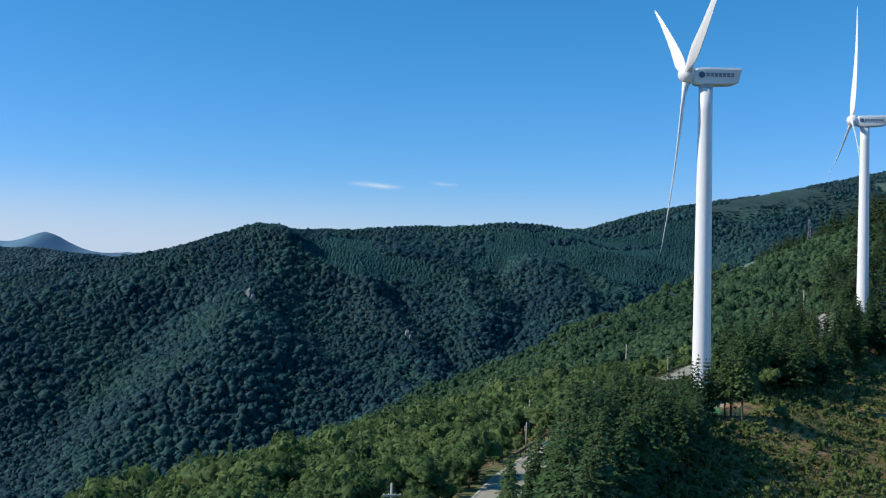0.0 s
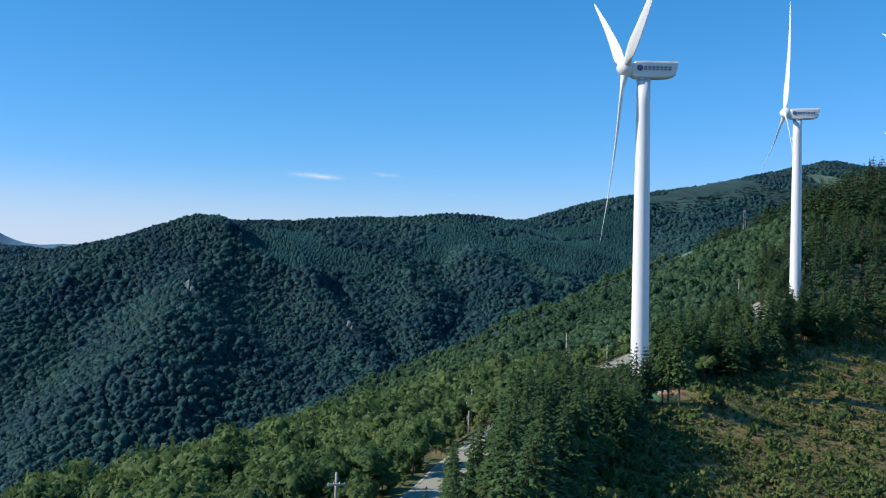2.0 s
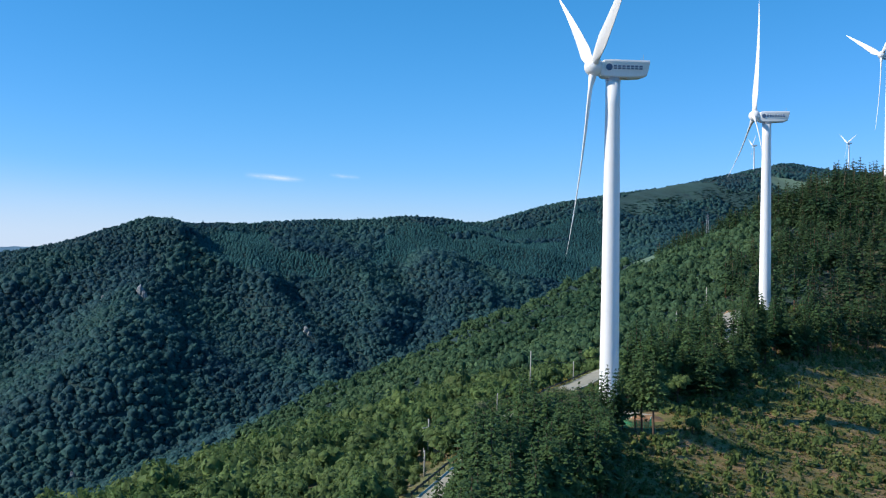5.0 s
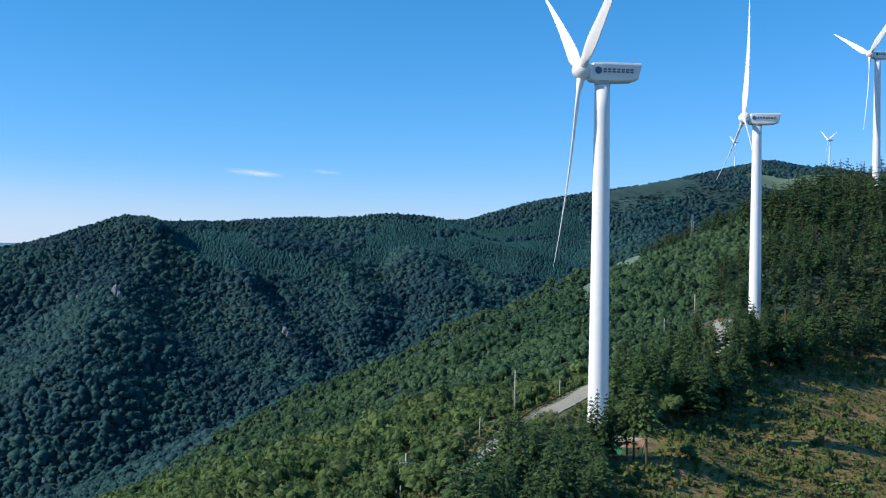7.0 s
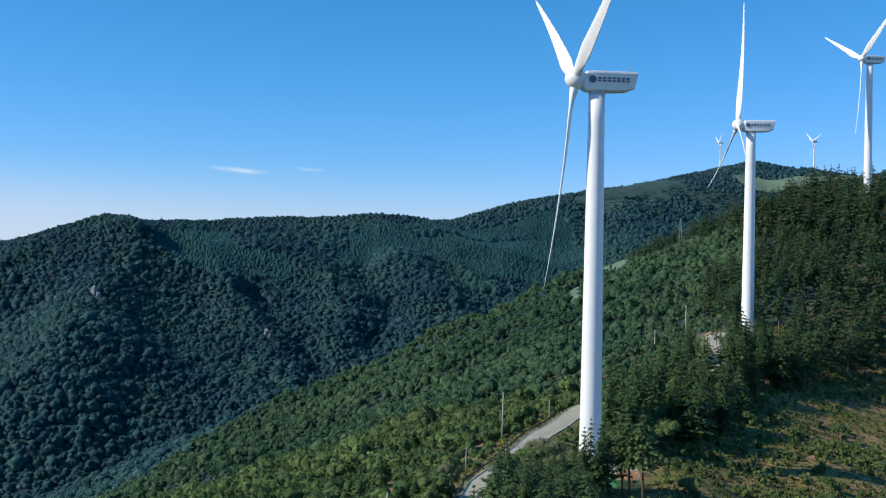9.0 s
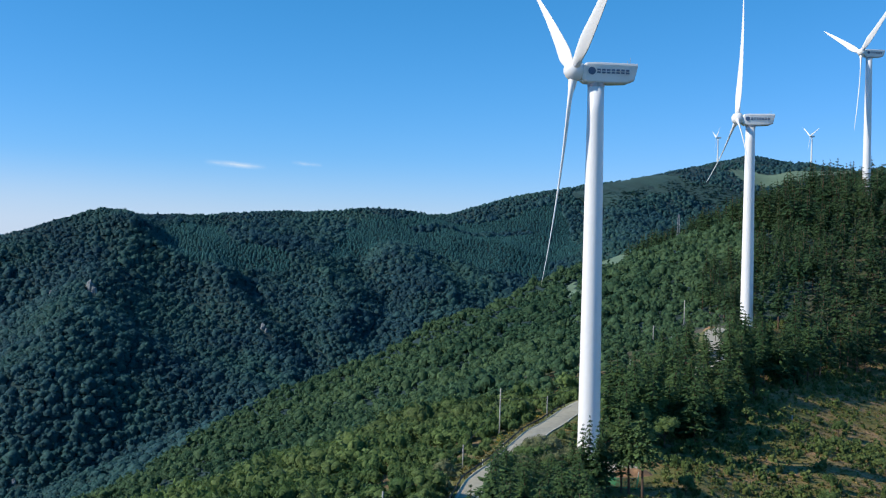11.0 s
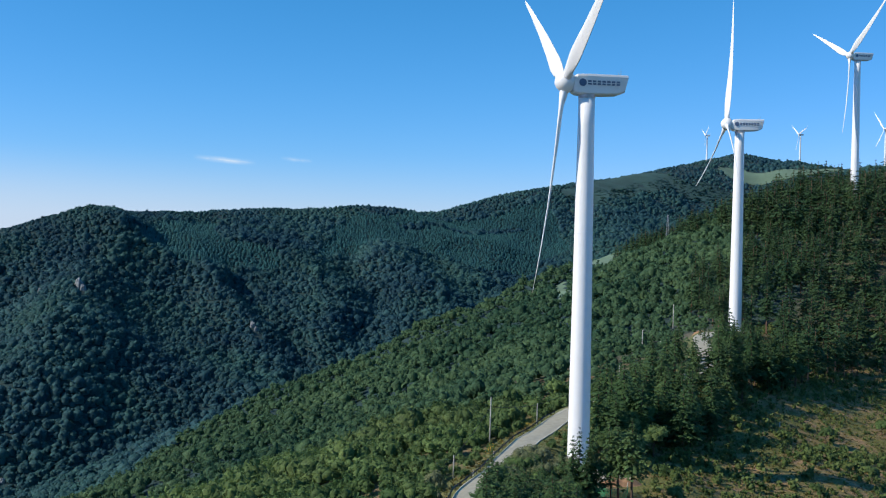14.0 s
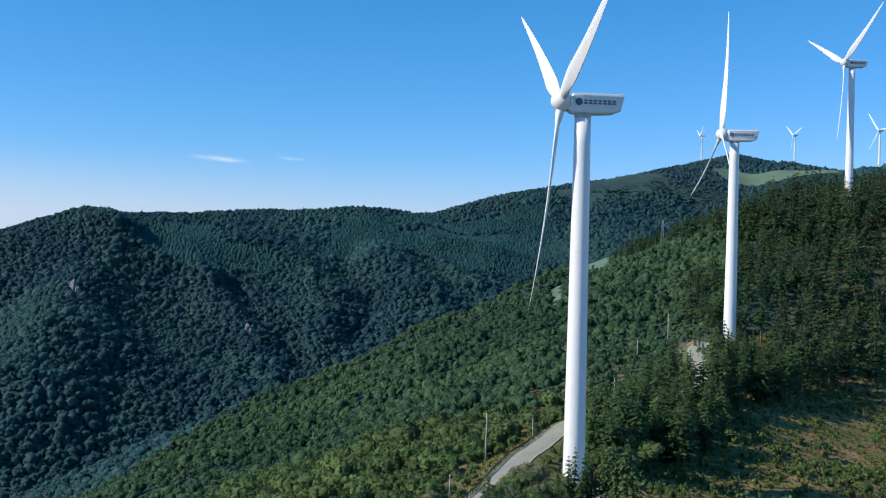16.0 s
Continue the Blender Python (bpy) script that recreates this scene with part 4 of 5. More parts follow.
def meadow():
    """The mown field and the small meadows, laid a hand's width over the ground sheet."""
    for name, label, x0, x1, y0, y1, step, inside in (("pasture", "pale green mown pasture on the mountain shoulder", 640, 1330, 1660, 2040, 9, in_pasture),
                                                ("cut_slope", "smooth light green grass on the cut mountain slope", 400, 860, 1560, 1880, 9, in_scrub),
                                                ("meadow", "small grassy meadow on the wooded spur", 136, 268, 520, 786, 3, knoll)):
        gx, gy = np.meshgrid(np.arange(x0, x1, step), np.arange(y0, y1, step))
        ok = inside(gx, gy)
        idx = np.arange(gx.size).reshape(gx.shape)
        faces = np.stack([idx[:-1, :-1], idx[:-1, 1:], idx[1:, 1:], idx[1:, :-1]], -1)[ok[:-1, :-1] & ok[1:, 1:]]
        verts = np.stack([gx, gy, ground_height(gx, gy) + 0.12 * step], -1).reshape(-1, 3)
        tagged(new(name, mesh_from(name, verts, faces, CUT_SLOPE if name == "cut_slope" else GRASS, True)), label, "meadow", kind="structure")


meadow()

# ---- road ----
def build_road():
    pts = [Vector(p) for p in ROAD_LINE]
    dense = []
    for i in range(len(pts) - 1):
        p0, p1, p2, p3 = pts[max(0, i - 1)], pts[i], pts[i + 1], pts[min(len(pts) - 1, i + 2)]
        for k in range(12):
            t = k / 12
            dense.append(0.5 * ((2 * p1) + (p2 - p0) * t + (2 * p0 - 5 * p1 + 4 * p2 - p3) * t * t + (3 * p1 - p0 - 3 * p2 + p3) * t ** 3))
    dense.append(pts[-1])
    profile = [(-2.5, 0.02), (-2.45, 0.16), (-2.2, 0.18), (0, 0.21), (2.2, 0.18), (2.45, 0.16), (2.5, 0.02)]
    verts, faces = [], []
    for i, p in enumerate(dense):
        q = dense[min(i + 1, len(dense) - 1)] - dense[max(i - 1, 0)]
        n = Vector((q.y, -q.x, 0)).normalized()
        for off, up in profile:
            v = p + n * off
            verts.append((v.x, v.y, p.z + up))
    w = len(profile)
    for i in range(len(dense) - 1):
        for k in range(w - 1):
            faces.append((i * w + k, i * w + k + 1, (i + 1) * w + k + 1, (i + 1) * w + k))
    ob = new("road", mesh_from("road", verts, faces, CONCRETE, True))
    return tagged(ob, "narrow pale concrete mountain road curving along the ridge", "road", kind="structure")


build_road()

# ---- wind turbines ----
def blade_bmesh(length=39.0):
    bm = bmesh.new()
    rows = []
    stations = 22
    for i in range(stations + 1):
        f = i / stations
        z = 0.9 + f * length
        if f < 0.2:
            g = f / 0.2
            chord, thick = 1.75 + (3.1 - 1.75) * g * g * (3 - 2 * g), 1.7 + (0.75 - 1.7) * g
        else:
            g = (f - 0.2) / 0.8
            chord, thick = 3.1 * (1 - g) ** 0.9 + 0.42 * g, 0.75 * (1 - g) + 0.07
        if i == stations:
            chord, thick = 0.12, 0.04
        twist = radians(16 * (1 - f) ** 1.6 + 14)
        bend = -1.9 * f * f
        row = []
        for k in range(12):
            a = 2 * math.pi * k / 12
            u = math.cos(a)
            cy = chord * (0.5 * u + (0.18 if f > 0.06 else 0.18 * f / 0.06))
            cx = 0.5 * thick * math.sin(a) * (1 if f < 0.05 else (0.55 + 0.45 * u))
            x = cx * math.cos(twist) - cy * math.sin(twist) + bend
            y = cx * math.sin(twist) + cy * math.cos(twist)
            row.append(bm.verts.new((x, y, z)))
        rows.append(row)
    for a, b in zip(rows, rows[1:]):
        for k in range(12):
            bm.faces.new((a[k], a[(k + 1) % 12], b[(k + 1) % 12], b[k]))
    bm.faces.new(rows[0][::-1])
    bm.faces.new(rows[-1])
    bmesh.ops.recalc_face_normals(bm, faces=bm.faces)
    return bm


def wind_turbine(x, y, ground, hub, scale, yaw, spin, label, detail=True):
    """A turbine whose rotor faces -x before yaw; spin turns the rotor about its axis."""
    root = new("wind_turbine")
    tall = hub / scale
    bm = bmesh.new()
    rings = [((0, 0, -1.0), 2.05)]
    for k in range(13):
        f = k / 12
        rings.append(((0, 0, f * (tall - 1.9)), 2.08 - 0.58 * f))
    tower = part("tower", tube(bm, rings, 48), WHITE, root, "tapered white steel tower", True)
    if detail:
        for f in (0.3, 0.63):
            bm = bmesh.new()
            r = 2.08 - 0.58 * f
            tube(bm, [((0, 0, f * (tall - 1.9) - 0.06), r + 0.004), ((0, 0, f * (tall - 1.9) - 0.05), r + 0.03), ((0, 0, f * (tall - 1.9) + 0.05), r + 0.03), ((0, 0, f * (tall - 1.9) + 0.06), r)], 48)
            part("flange", bm, WHITE, tower)
        bm = bmesh.new()
        box(bm, (0.12, 1.0, 2.1), (-2.03, 0, 1.3), 0.03)
        part("door", bm, STEEL, tower, "grey steel door")
    # nacelle: a long box, wider at the top, its tail cut aslant
    bm = bmesh.new()
    rows = []
    for px, top, low, half_top, half_low in ((-2.9, 1.15, -1.5, 1.35, 1.15), (-2.2, 1.75, -1.85, 1.75, 1.5), (-0.5, 1.85, -1.95, 1.85, 1.6),
                                              (3.0, 1.85, -1.92, 1.85, 1.55), (5.6, 1.85, -1.75, 1.82, 1.45), (6.9, 1.85, -1.25, 1.8, 1.35), (7.35, 1.85, 0.9, 1.78, 1.72)):
        mid = (top + low) / 2
        c = [(half_low * 0.75, low), (half_low, low + 0.28), (half_top, top - 0.45), (half_top - 0.08, top - 0.1), (half_top - 0.35, top)]
        ring = [(s, h) for s, h in c] + [(-s, h) for s, h in c[::-1]]
        rows.append([bm.verts.new((px, s, h + tall)) for s, h in ring])
    for a, b in zip(rows, rows[1:]):
        for k in range(10):
            bm.faces.new((a[k], a[(k + 1) % 10], b[(k + 1) % 10], b[k]))
    bm.faces.new(rows[0])
    bm.faces.new(rows[-1])
    bmesh.ops.recalc_face_normals(bm, faces=bm.faces)
    nacelle = part("nacelle", bm, WHITE, root, "long white nacelle with a slanted tail")
    bm = bmesh.new()
    tube(bm, [((0, 0, tall - 2.5), 1.56), ((0, 0, tall - 1.8), 1.6)], 32)
    part("yaw_ring", bm, STEEL, nacelle)
    if detail:
        side = -1.835
        bm = bmesh.new()
        bmesh.ops.create_cone(bm, cap_ends=True, segments=20, radius1=0.7, radius2=0.7, depth=0.02,
                              matrix=Matrix.Translation((-1.3, side, tall + 0.2)) @ Matrix.Rotation(radians(90), 4, "X"))
        part("emblem", bm, NAVY, nacelle, "round dark blue emblem")
        for k in range(7):
            bm = bmesh.new()
            box(bm, (0.66, 0.02, 0.34), (0.0 + 0.9 * k, side, tall + 0.45), 0.0)
            box(bm, (0.66, 0.02, 0.30), (0.0 + 0.9 * k, side, tall - 0.02), 0.0)
            part("lettering_bar", bm, NAVY, nacelle)
        for px, h in ((6.6, 1.5), (6.1, 0.8)):
            bm = bmesh.new()
            rod(bm, (px, 0.5, tall + 1.85), (px, 0.5, tall + 1.85 + h), 0.05, 0.03, 6)
            part("mast", bm, STEEL, nacelle)
    # rotor
    bm = bmesh.new()
    nose = []
    for px, r in ((-2.75, 1.45), (-3.1, 1.78), (-3.6, 1.98), (-4.3, 2.0), (-5.0, 1.78), (-5.6, 1.32), (-6.0, 0.74), (-6.15, 0.2)):
        nose.append([bm.verts.new((px, r * math.cos(2 * math.pi * k / 28), r * math.sin(2 * math.pi * k / 28))) for k in range(28)])
    for a, b in zip(nose, nose[1:]):
        for k in range(28):
            bm.faces.new((a[k], a[(k + 1) % 28], b[(k + 1) % 28], b[k]))
    bm.faces.new(nose[0])
    bm.faces.new(nose[-1])
    bmesh.ops.recalc_face_normals(bm, faces=bm.faces)
    spinner = part("spinner", bm, WHITE, root, "rounded white rotor nose", True)
    tilt = pose(0, 0, tall + 0.1, 0, 4, 0)
    spinner.matrix_basis = tilt
    first = None
    for k in range(3):
        m = tilt @ pose(-4.2, 0, 0, spin + 120 * k, 0, 0)
        if first is None:
            first = part("blade", blade_bmesh(), WHITE, root, "slender white rotor blade", True)
            first.matrix_basis = m
        else:
            b = new("blade", first.data)
            b.parent, b.matrix_basis = root, m
            tagged(b, "slender white rotor blade")
    root.matrix_basis = pose(x, y, ground, 0, 0, yaw) @ Matrix.Scale(scale, 4)
    return tagged(root, label, "wind turbine", "wind turbines on the ridge")


wind_turbine(60.6, 222.3, -0.4, 70.9, 1.0, 0, 184, "tall white wind turbine with blue lettering among pines")
wind_turbine(151.6, 356.4, 14.0, 67.0, 1.0, -12, 2, "white wind turbine on the hillside beside a pine wood")
wind_turbine(284, 514, 62, 75, 1.0, 0, 176, "white wind turbine on the wooded hilltop")
wind_turbine(1004, 2412, 234, 76, 1.0, -8, 178, "small distant white wind turbine on the mountain shoulder", False)
wind_turbine(1177, 2284, 226, 80, 1.0, 5, 188, "small distant white wind turbine above the pasture", False)
wind_turbine(1087, 1792, 190, 74, 1.0, 20, 205, "distant white wind turbine behind the pine ridge", False)

# ---- along the road ----
def edge_lines():
    for off, name in ((-2.2, "edge_line"), (2.2, "edge_line")):
        bm = bmesh.new()
        last = None
        for k in range(97):
            x, y, z = road_side(44 + 220 * k / 96, off)
            dx = 0.11
            row = [bm.verts.new((x - dx, y + dx * 0.5, z + 0.195)), bm.verts.new((x + dx, y - dx * 0.5, z + 0.195))]
            if last:
                bm.faces.new((last[0], last[1], row[1], row[0]))
            last = row
        me = bpy.data.meshes.new(name)
        bm.to_mesh(me)
        bm.free()
        me.materials.append(CURB)
        tagged(new(name, me), "worn white edge line on the concrete road", "road marking", "edge lines of the road", "structure")


edge_lines()


def guard_rail():
    root = new("guard_rail")
    bm = bmesh.new()
    profile = [(0.0, 0.45), (0.07, 0.52), (0.0, 0.60), (0.07, 0.68), (0.0, 0.76), (-0.03, 0.76), (-0.03, 0.45)]
    last = None
    for k in range(130):
        x, y, z = road_side(128 + 132 * k / 129, -2.9)
        row = [bm.verts.new((x + px, y, z + pz + 0.1)) for px, pz in profile]
        if last:
            for i in range(len(profile)):
                j = (i + 1) % len(profile)
                bm.faces.new((last[i], last[j], row[j], row[i]))
        last = row
    part("rail", bm, RAIL, root)
    post = None
    for k in range(45):
        x, y, z = road_side(128 + 3 * k, -3.0)
        if post is None:
            bm = bmesh.new()
            box(bm, (0.12, 0.12, 1.3), (0, 0, 0.25), 0.015)
            post = part("post", bm, RAIL, root)
            ob = post
        else:
            ob = new("post", post.data)
            ob.parent = root
        ob.matrix_basis = pose(x, y, z)
    return tagged(root, "steel guard rail along the outer road edge, coloured dark like its shaded back", "guard rail")


guard_rail()


def utility_pole(x, y, top, label, arms=(), thick=0.16, lean=0.6, stub=False):
    """A pole whose top stands at that level; arms lie that far below it."""
    base = min(height_at(x, y) - 0.3, top - 3.5)
    root = new("utility_pole")
    tall = top - base
    bm = bmesh.new()
    tube(bm, [((0, 0, 0), thick), ((0, 0, tall * 0.5), thick * 0.88), ((0, 0, tall), thick * 0.72)], 12)
    part("shaft", bm, POLE_GREY, root, smooth_faces=True)
    for down, half in arms:
        bm = bmesh.new()
        box(bm, (2 * half, 0.14, 0.18), (0, -0.18, tall - down), 0.015)
        arm = part("crossarm", bm, CURB, root, "pale steel crossarm")
        for px in (-half * 0.9, -half * 0.35, half * 0.35, half * 0.9):
            bm = bmesh.new()
            tube(bm, [((px, -0.18, tall - down + 0.06), 0.03), ((px, -0.18, tall - down + 0.11), 0.05), ((px, -0.18, tall - down + 0.16), 0.04), ((px, -0.18, tall - down + 0.2), 0.02)], 8)
            part("insulator", bm, WHITE, arm, "white insulator")
    if not arms and not stub:
        for down in (0.9, 1.3):
            bm = bmesh.new()
            tube(bm, [((0, 0, tall - down), thick * 0.9), ((0, 0, tall - down + 0.08), thick * 0.9)], 12)
            part("band", bm, STEEL, root)
    root.matrix_basis = pose(x, y, base, 0, lean, 12)
    return tagged(root, label, "pole", "poles along the ridge")


PLAIN_POLE = "plain grey concrete pole beside the mountain road"
utility_pole(-1.7, 87, 9.2, "grey pole with one long crossarm among roadside bushes", ((1.05, 0.8),))
utility_pole(1.4, 99, 5.6, PLAIN_POLE, thick=0.09)
utility_pole(17.9, 174.8, 0.8, PLAIN_POLE, thick=0.11)
utility_pole(18.8, 176.7, 5.1, "grey pole with two crossarms and white insulators", ((1.4, 1.05), (2.5, 1.0)))
utility_pole(15.4, 145, 6.0, PLAIN_POLE, thick=0.12)
utility_pole(35.1, 209.6, 4.9, PLAIN_POLE, thick=0.13)
utility_pole(46.7, 236.6, 10.6, "tall slim grey pole beside the road bend", thick=0.15)
utility_pole(60, 252, 6.9, PLAIN_POLE, thick=0.13)
utility_pole(86, 276, 12.2, PLAIN_POLE, thick=0.13)
utility_pole(119.4, 354, 14.2, "slim grey pole above the broadleaf slope", thick=0.16)
utility_pole(121.3, 343, 11.8, "slim grey pole above the broadleaf slope", thick=0.16)
utility_pole(136.5, 372, 21.5, "tall slim grey pole at the edge of the pine wood", thick=0.18)
utility_pole(119.5, 260.5, 1.2, "short grey post on the cleared slope", thick=0.13, stub=True)


def mast(x, y, top):
    base = height_at(x, y)
    root = new("lattice_mast")
    tall = top - base
    for sx, sy in ((-1, -1), (1, -1), (1, 1), (-1, 1)):
        bm = bmesh.new()
        rod(bm, (sx * 0.9, sy * 0.9, -0.3), (sx * 0.3, sy * 0.3, tall), 0.12, 0.09, 6)
        part("leg", bm, STEEL, root)
    for k in range(7):
        z, w = tall * (k + 0.5) / 7, 0.9 - 0.6 * (k + 0.5) / 7
        bm = bmesh.new()
        rod(bm, (-w, -w, z - 0.8), (w, -w, z + 0.8), 0.06, 0.06, 5)
        rod(bm, (w, w, z - 0.8), (-w, w, z + 0.8), 0.06, 0.06, 5)
        part("brace", bm, STEEL, root)
    root.matrix_basis = pose(x, y, base)
    return tagged(root, "grey lattice mast standing above the pine wood", "mast")


mast(232, 630, 60)


def cable(a, b, sag, radius=0.05):
    bm = bmesh.new()
    a, b = Vector(a), Vector(b)
    last = None
    for k in range(15):
        f = k / 14
        p = a.lerp(b, f) - Vector((0, 0, 4 * sag * f * (1 - f)))
        row = [bm.verts.new(p + Vector((radius * math.cos(t), 0, radius * math.sin(t)))) for t in (0, 1.57, 3.14, 4.71)]
        if last:
            for i in range(4):
                bm.faces.new((last[i], last[(i + 1) % 4], row[(i + 1) % 4], row[i]))
        last = row
    me = bpy.data.meshes.new("cable")
    bm.to_mesh(me)
    bm.free()
    me.materials.append(CABLE)
    return tagged(new("cable", me), "thin black cable sagging between two poles", "cable", "cables along the road")


for a, b, sag in (((-1.7, 87, 8.3), (18.8, 176.7, 3.7), 1.4), ((18.8, 176.7, 3.6), (35.1, 209.6, 4.4), 0.5), ((35.1, 209.6, 4.4), (46.7, 236.6, 8.7), 0.4),
                  ((46.7, 236.6, 8.7), (60, 252, 6.6), 0.3), ((60, 252, 6.6), (86, 276, 11.9), 0.8), ((86, 276, 11.9), (121.3, 343, 11.5), 1.2)):
    cable(a, b, sag)

# ---- at the turbine's foot ----
def gravel_pad(x, y, z, r, seed):
    gr = np.random.default_rng(seed)
    bm = bmesh.new()
    mid = bm.verts.new((0, 0, 0.12))
    ring = [bm.verts.new((r * gr.uniform(0.8, 1.15) * math.cos(a), r * gr.uniform(0.8, 1.15) * math.sin(a), 0.06)) for a in np.linspace(0, 2 * math.pi, 26)[:-1]]
    for p, q in zip(ring, ring[1:] + ring[:1]):
        bm.faces.new((mid, p, q))
    me = bpy.data.meshes.new("gravel_pad")
    bm.to_mesh(me)
    bm.free()
    me.materials.append(CONCRETE)
    ob = new("gravel_pad", me)
    ob.location = (x, y, z)
    return tagged(ob, "pale gravel and concrete pad round the turbine foot", "pad", kind="structure")


gravel_pad(62.5, 215.5, -0.4, 5.5, 3)
gravel_pad(151, 354, 14.0, 4.0, 4)


def soil_bank(x, y, wide, deep, tall, seed):
    n = 18
    gx, gy = np.meshgrid(np.linspace(-1, 1, n), np.linspace(-1, 1, n))
    r = np.clip(1 - np.hypot(gx, gy), 0, 1)
    gz = tall * smooth(0, 0.8, r) * (1 + 0.4 * fractal(gx * 3, gy * 3, 1, seed)) - 0.1
    px, py = x + gx * wide, y + gy * deep
    idx = np.arange(n * n).reshape(n, n)
    faces = np.stack([idx[:-1, :-1], idx[:-1, 1:], idx[1:, 1:], idx[1:, :-1]], -1).reshape(-1, 4)
    ob = new("soil_bank", mesh_from("soil_bank", np.stack([px, py, ground_height(px, py) + gz], -1).reshape(-1, 3), faces, SOIL, True))
    return tagged(ob, "bare orange soil bank beside the turbine pad", "soil bank", "soil banks")


soil_bank(64.5, 209.5, 4.4, 2.6, 1.3, 51)
soil_bank(137, 350, 3.0, 2.0, 0.5, 52)


def mesh_fence(x0, y0, x1, y1, tall=1.7):
    root = new("mesh_fence")
    n = 5
    length = math.hypot(x1 - x0, y1 - y0)
    first = None
    for k in range(n):
        if first is None:
            bm = bmesh.new()
            box(bm, (0.07, 0.07, tall), (0, 0, tall / 2), 0.01)
            first = ob = part("post", bm, GREEN_MESH, root)
        else:
            ob = new("post", first.data)
            ob.parent = root
        ob.matrix_basis = pose(length * k / (n - 1), 0, 0)
    for k in range(n - 1):
        bm = bmesh.new()
        a, w = length * k / (n - 1) + 0.05, length / (n - 1) - 0.1
        for i in range(15):
            box(bm, (0.045, 0.02, tall - 0.15), (a + w * i / 14, 0, tall / 2))
        for i in range(7):
            box(bm, (w, 0.02, 0.03), (a + w / 2, 0.012, 0.12 + (tall - 0.25) * i / 6))
        part("mesh_panel", bm, GREEN_MESH, root)
    bm = bmesh.new()
    box(bm, (length, 0.08, 0.08), (length / 2, 0, tall + 0.03), 0.02)
    part("top_rail", bm, CURB, root, "pale top rail")
    root.matrix_basis = pose(x0, y0, height_at(x0, y0), 0, 0, math.degrees(math.atan2(y1 - y0, x1 - x0)))
    return tagged(root, "green wire mesh fence beside the turbine pad", "fence", "fences at the turbine foot")


mesh_fence(57.6, 200.6, 61.8, 198.6)
mesh_fence(61.9, 198.5, 63.8, 203.5)


def flower_bush(x, y, size, seed):
    v, f = leafy_crown(seed, 60, 0.3, 0, 5)
    root = new("flowering_bush")
    crown = new("crown", mesh_from("crown", v * size, f, SHRUB, False, np.full(len(v), 0.9)))
    crown.parent = root
    v, f = leafy_crown(seed + 1, 34, 0.2, 0, 5)
    bloom = new("blossom", mesh_from("blossom", v * size * 1.08, f, YELLOW))
    bloom.parent = root
    tagged(bloom, "yellow blossom")
    root.location = (x, y, height_at(x, y) + 0.3 * size)
    return tagged(root, "low bush with bright yellow blossom beside the road", "bush", "flowering bushes")


for k, (y, off, size) in enumerate(((224, -4.6, 0.9), (227, -5.2, 1.2), (231, -4.4, 0.6), (249, -4.8, 0.7), (254, -4.6, 0.8), (252, -5.6, 0.6))):
    x, yy, _ = road_side(y, off)
    flower_bush(x, yy, size, 400 + 3 * k)


def delineator(y, off):
    x, yy, z = road_side(y, off)
    bm = bmesh.new()
    tube(bm, [((0, 0, -0.2), 0.07), ((0, 0, 0.75), 0.065), ((0, 0, 0.95), 0.05)], 10)
    root = new("delineator_post")
    part("shaft", bm, WHITE, root)
    bm = bmesh.new()
    tube(bm, [((0, 0, 0.6), 0.072), ((0, 0, 0.72), 0.071)], 10)
    part("reflector_band", bm, SOIL, root, "orange reflector band")
    root.location = (x, yy, height_at(x, yy))
    return tagged(root, "small white roadside delineator post", "post", "delineator posts")


delineator(205, -3.3)
delineator(221, -3.3)

# ---- rocks on the far mountain ----
def outcrop(x, y, wide, tall, seed):
    bm = bmesh.new()
    bmesh.ops.create_icosphere(bm, subdivisions=3, radius=1)
    for v in bm.verts:
        q = v.co * 1.7 + Vector((seed, 0, 0))
        k = 1 + 0.35 * noise.fractal(q, 0.9, 2.0, 4)
        v.co = Vector((v.co.x * wide * k, v.co.y * wide * 0.8 * k, max(-0.5, v.co.z) * tall * k))
    me = bpy.data.meshes.new("rock_outcrop")
    bm.to_mesh(me)
    bm.free()
    me.materials.append(ROCK)
    ob = new("rock_outcrop", me)
    ob.location = (x, y, height_at(x, y) + 0.6)
    return tagged(ob, "pale grey rock face breaking out of the forest", "rock", "rocks on the far mountain")


for px, py, wide, tall, seed in ROCKS:
    outcrop(px, py, wide, tall, seed)

# ---- clouds ----
def cloud_material(name, strength, edge):
    m = bpy.data.materials.new(name)
    m.use_nodes = True
    nt = m.node_tree
    nt.nodes.remove(nt.nodes["Principled BSDF"])
    co = nt.nodes.new("ShaderNodeTexCoord")
    sep = nt.nodes.new("ShaderNodeSeparateXYZ")
    nt.links.new(co.outputs["UV"], sep.inputs[0])
    scale = nt.nodes.new("ShaderNodeMapping")
    scale.inputs["Scale"].default_value = edge
    nt.links.new(co.outputs["UV"], scale.inputs["Vector"])
    n = nt.nodes.new("ShaderNodeTexNoise")
    n.inputs["Scale"].default_value, n.inputs["Detail"].default_value = 1.0, 5.0
    nt.links.new(scale.outputs["Vector"], n.inputs["Vector"])

    def calc(how, a, b=0.0):
        k = nt.nodes.new("ShaderNodeMath")
        k.operation, k.use_clamp = how, how in ("SUBTRACT", "MULTIPLY")
        for socket, value in zip(k.inputs, (a, b)):
            if isinstance(value, float):
                socket.default_value = value
            else:
                nt.links.new(value, socket)
        return k.outputs[0]

    u, v = sep.outputs["X"], sep.outputs["Y"]
    return m, nt, calc, u, v, n.outputs["Fac"]


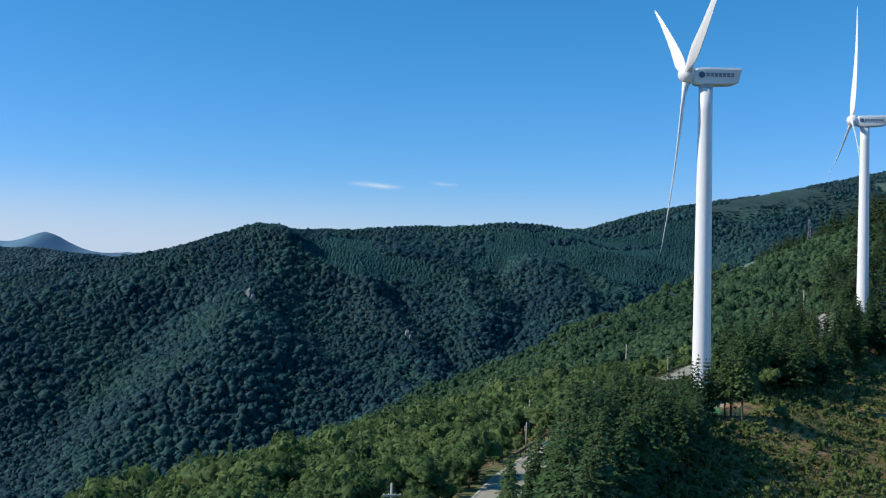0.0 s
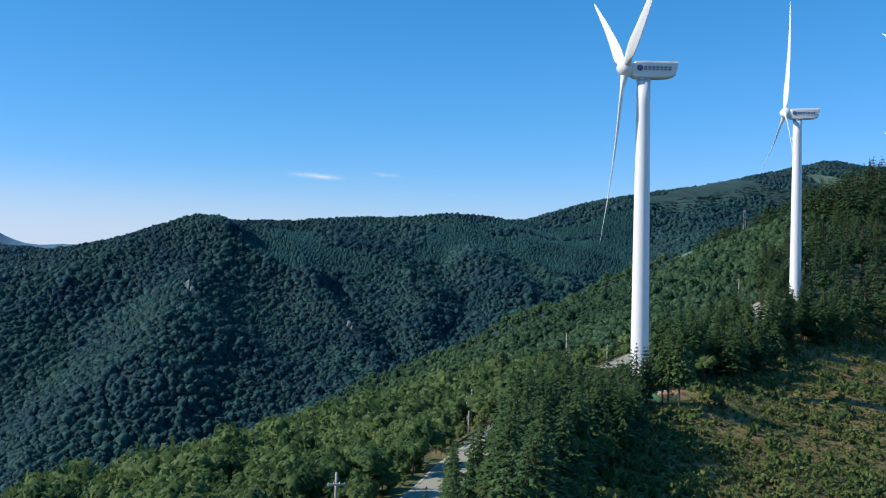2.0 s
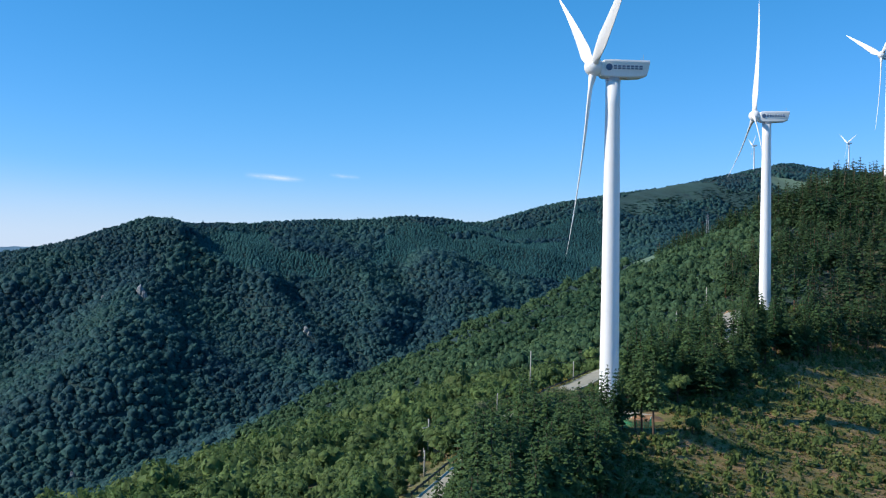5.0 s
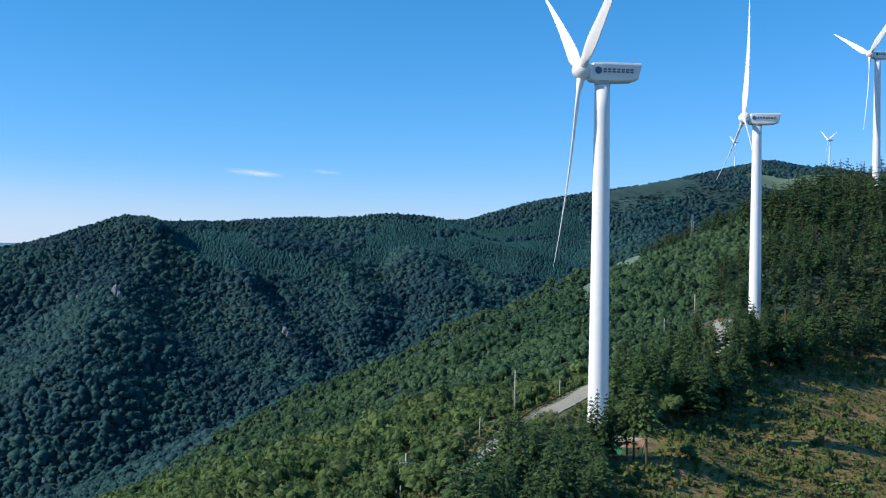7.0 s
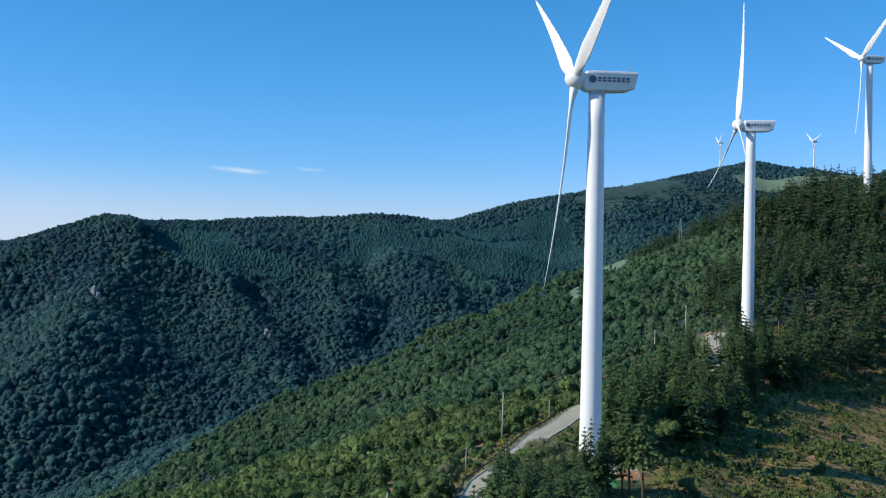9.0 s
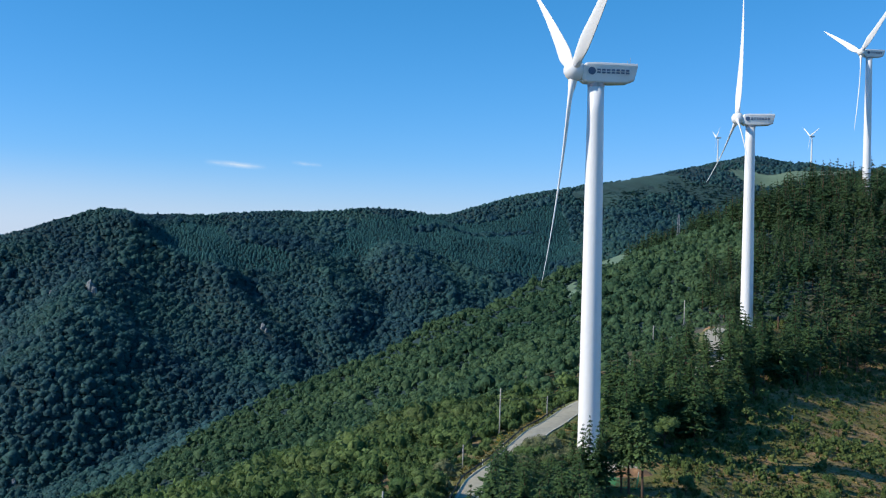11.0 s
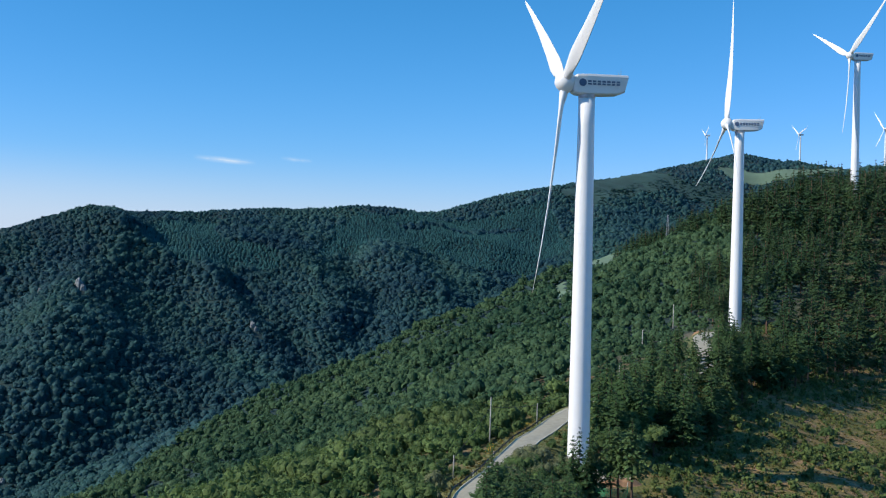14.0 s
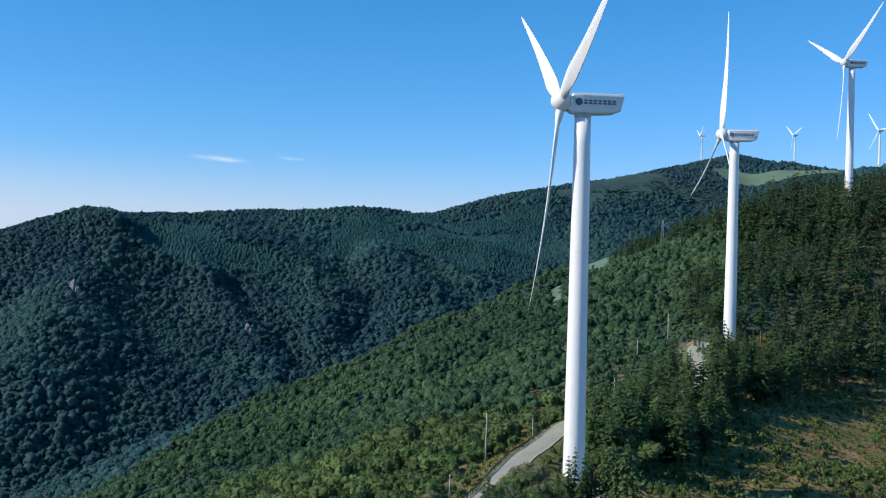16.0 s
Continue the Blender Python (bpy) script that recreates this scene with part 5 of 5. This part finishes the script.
def finish_cloud(m, nt, alpha, colour, power):
    # cloud and haze sheets glow by emission, in place of sunlight on them
    em = nt.nodes.new("ShaderNodeEmission")
    em.inputs["Color"].default_value, em.inputs["Strength"].default_value = (*colour, 1), power
    clear = nt.nodes.new("ShaderNodeBsdfTransparent")
    mx = nt.nodes.new("ShaderNodeMixShader")
    nt.links.new(alpha, mx.inputs["Fac"])
    nt.links.new(clear.outputs[0], mx.inputs[1])
    nt.links.new(em.outputs[0], mx.inputs[2])
    nt.links.new(mx.outputs[0], nt.nodes["Material Output"].inputs["Surface"])
    return m


def sky_sheet(name, rows, mat, label, droop=0.0):
    """A sheet of sky far behind everything: rows of (bearing, distance), its foot and its top."""
    (b0, b1, dist, low, high) = rows
    n = 24
    verts, faces, uvs = [], [], []
    for i in range(n + 1):
        b = radians(b0 + (b1 - b0) * i / n)
        for h in (low, high):
            verts.append((dist * math.sin(b), dist * math.cos(b), h - droop * i / n))
            uvs.append((i / n, 0.0 if h == low else 1.0))
    faces = [(2 * i, 2 * i + 2, 2 * i + 3, 2 * i + 1) for i in range(n)]
    me = mesh_from(name, verts, faces, mat)
    layer = me.uv_layers.new(name="UVMap")
    for loop in me.loops:
        layer.data[loop.index].uv = uvs[loop.vertex_index]
    return tagged(new(name, me), label, "cloud", kind="structure")


def wisp(strength, seed):
    m, nt, calc, u, v, n = cloud_material("thin_cloud", strength, (2.5 + seed, 0.8, 1.0))
    su = calc("SUBTRACT", calc("MULTIPLY", calc("MULTIPLY", u, calc("SUBTRACT", 1.0, u)), 4.0), 0.0)
    body = calc("SUBTRACT", 1.0, calc("MULTIPLY", calc("ABSOLUTE", calc("ADD", v, -0.5)), 2.0))
    a = calc("MULTIPLY", calc("POWER", su, 1.2), calc("POWER", body, 1.5))
    a = calc("MULTIPLY", a, calc("MULTIPLY", calc("SUBTRACT", n, 0.25), 2.6))
    return finish_cloud(m, nt, calc("MULTIPLY", a, strength), (0.80, 0.90, 1.0), 0.95)


def haze():
    m, nt, calc, u, v, n = cloud_material("horizon_haze", 1.0, (3.0, 0.7, 1.0))
    top = calc("SUBTRACT", 1.0, v)
    a = calc("MULTIPLY", calc("ADD", top, calc("MULTIPLY", calc("ADD", n, -0.5), 0.7)), 1.5)
    a = calc("MULTIPLY", a, calc("SUBTRACT", 1.0, calc("POWER", v, 3.0)))
    fade = calc("MULTIPLY", calc("SUBTRACT", 1.0, u), 1.3)
    return finish_cloud(m, nt, calc("MULTIPLY", calc("MULTIPLY", a, fade), 0.9), (0.62, 0.76, 0.96), 0.95)


sky_sheet("haze_bank", (-48, 30, 4750, -60, 450), haze(), "pale haze bank low over the horizon")
sky_sheet("cloud_wisp", (-4.95, -1.55, 4600, 360, 394), wisp(1.0, 0.0), "thin white cloud streak in the blue sky", 16)
sky_sheet("cloud_wisp", (-0.35, 1.45, 4600, 373, 399), wisp(0.45, 1.3), "faint white cloud streak in the blue sky", 10)
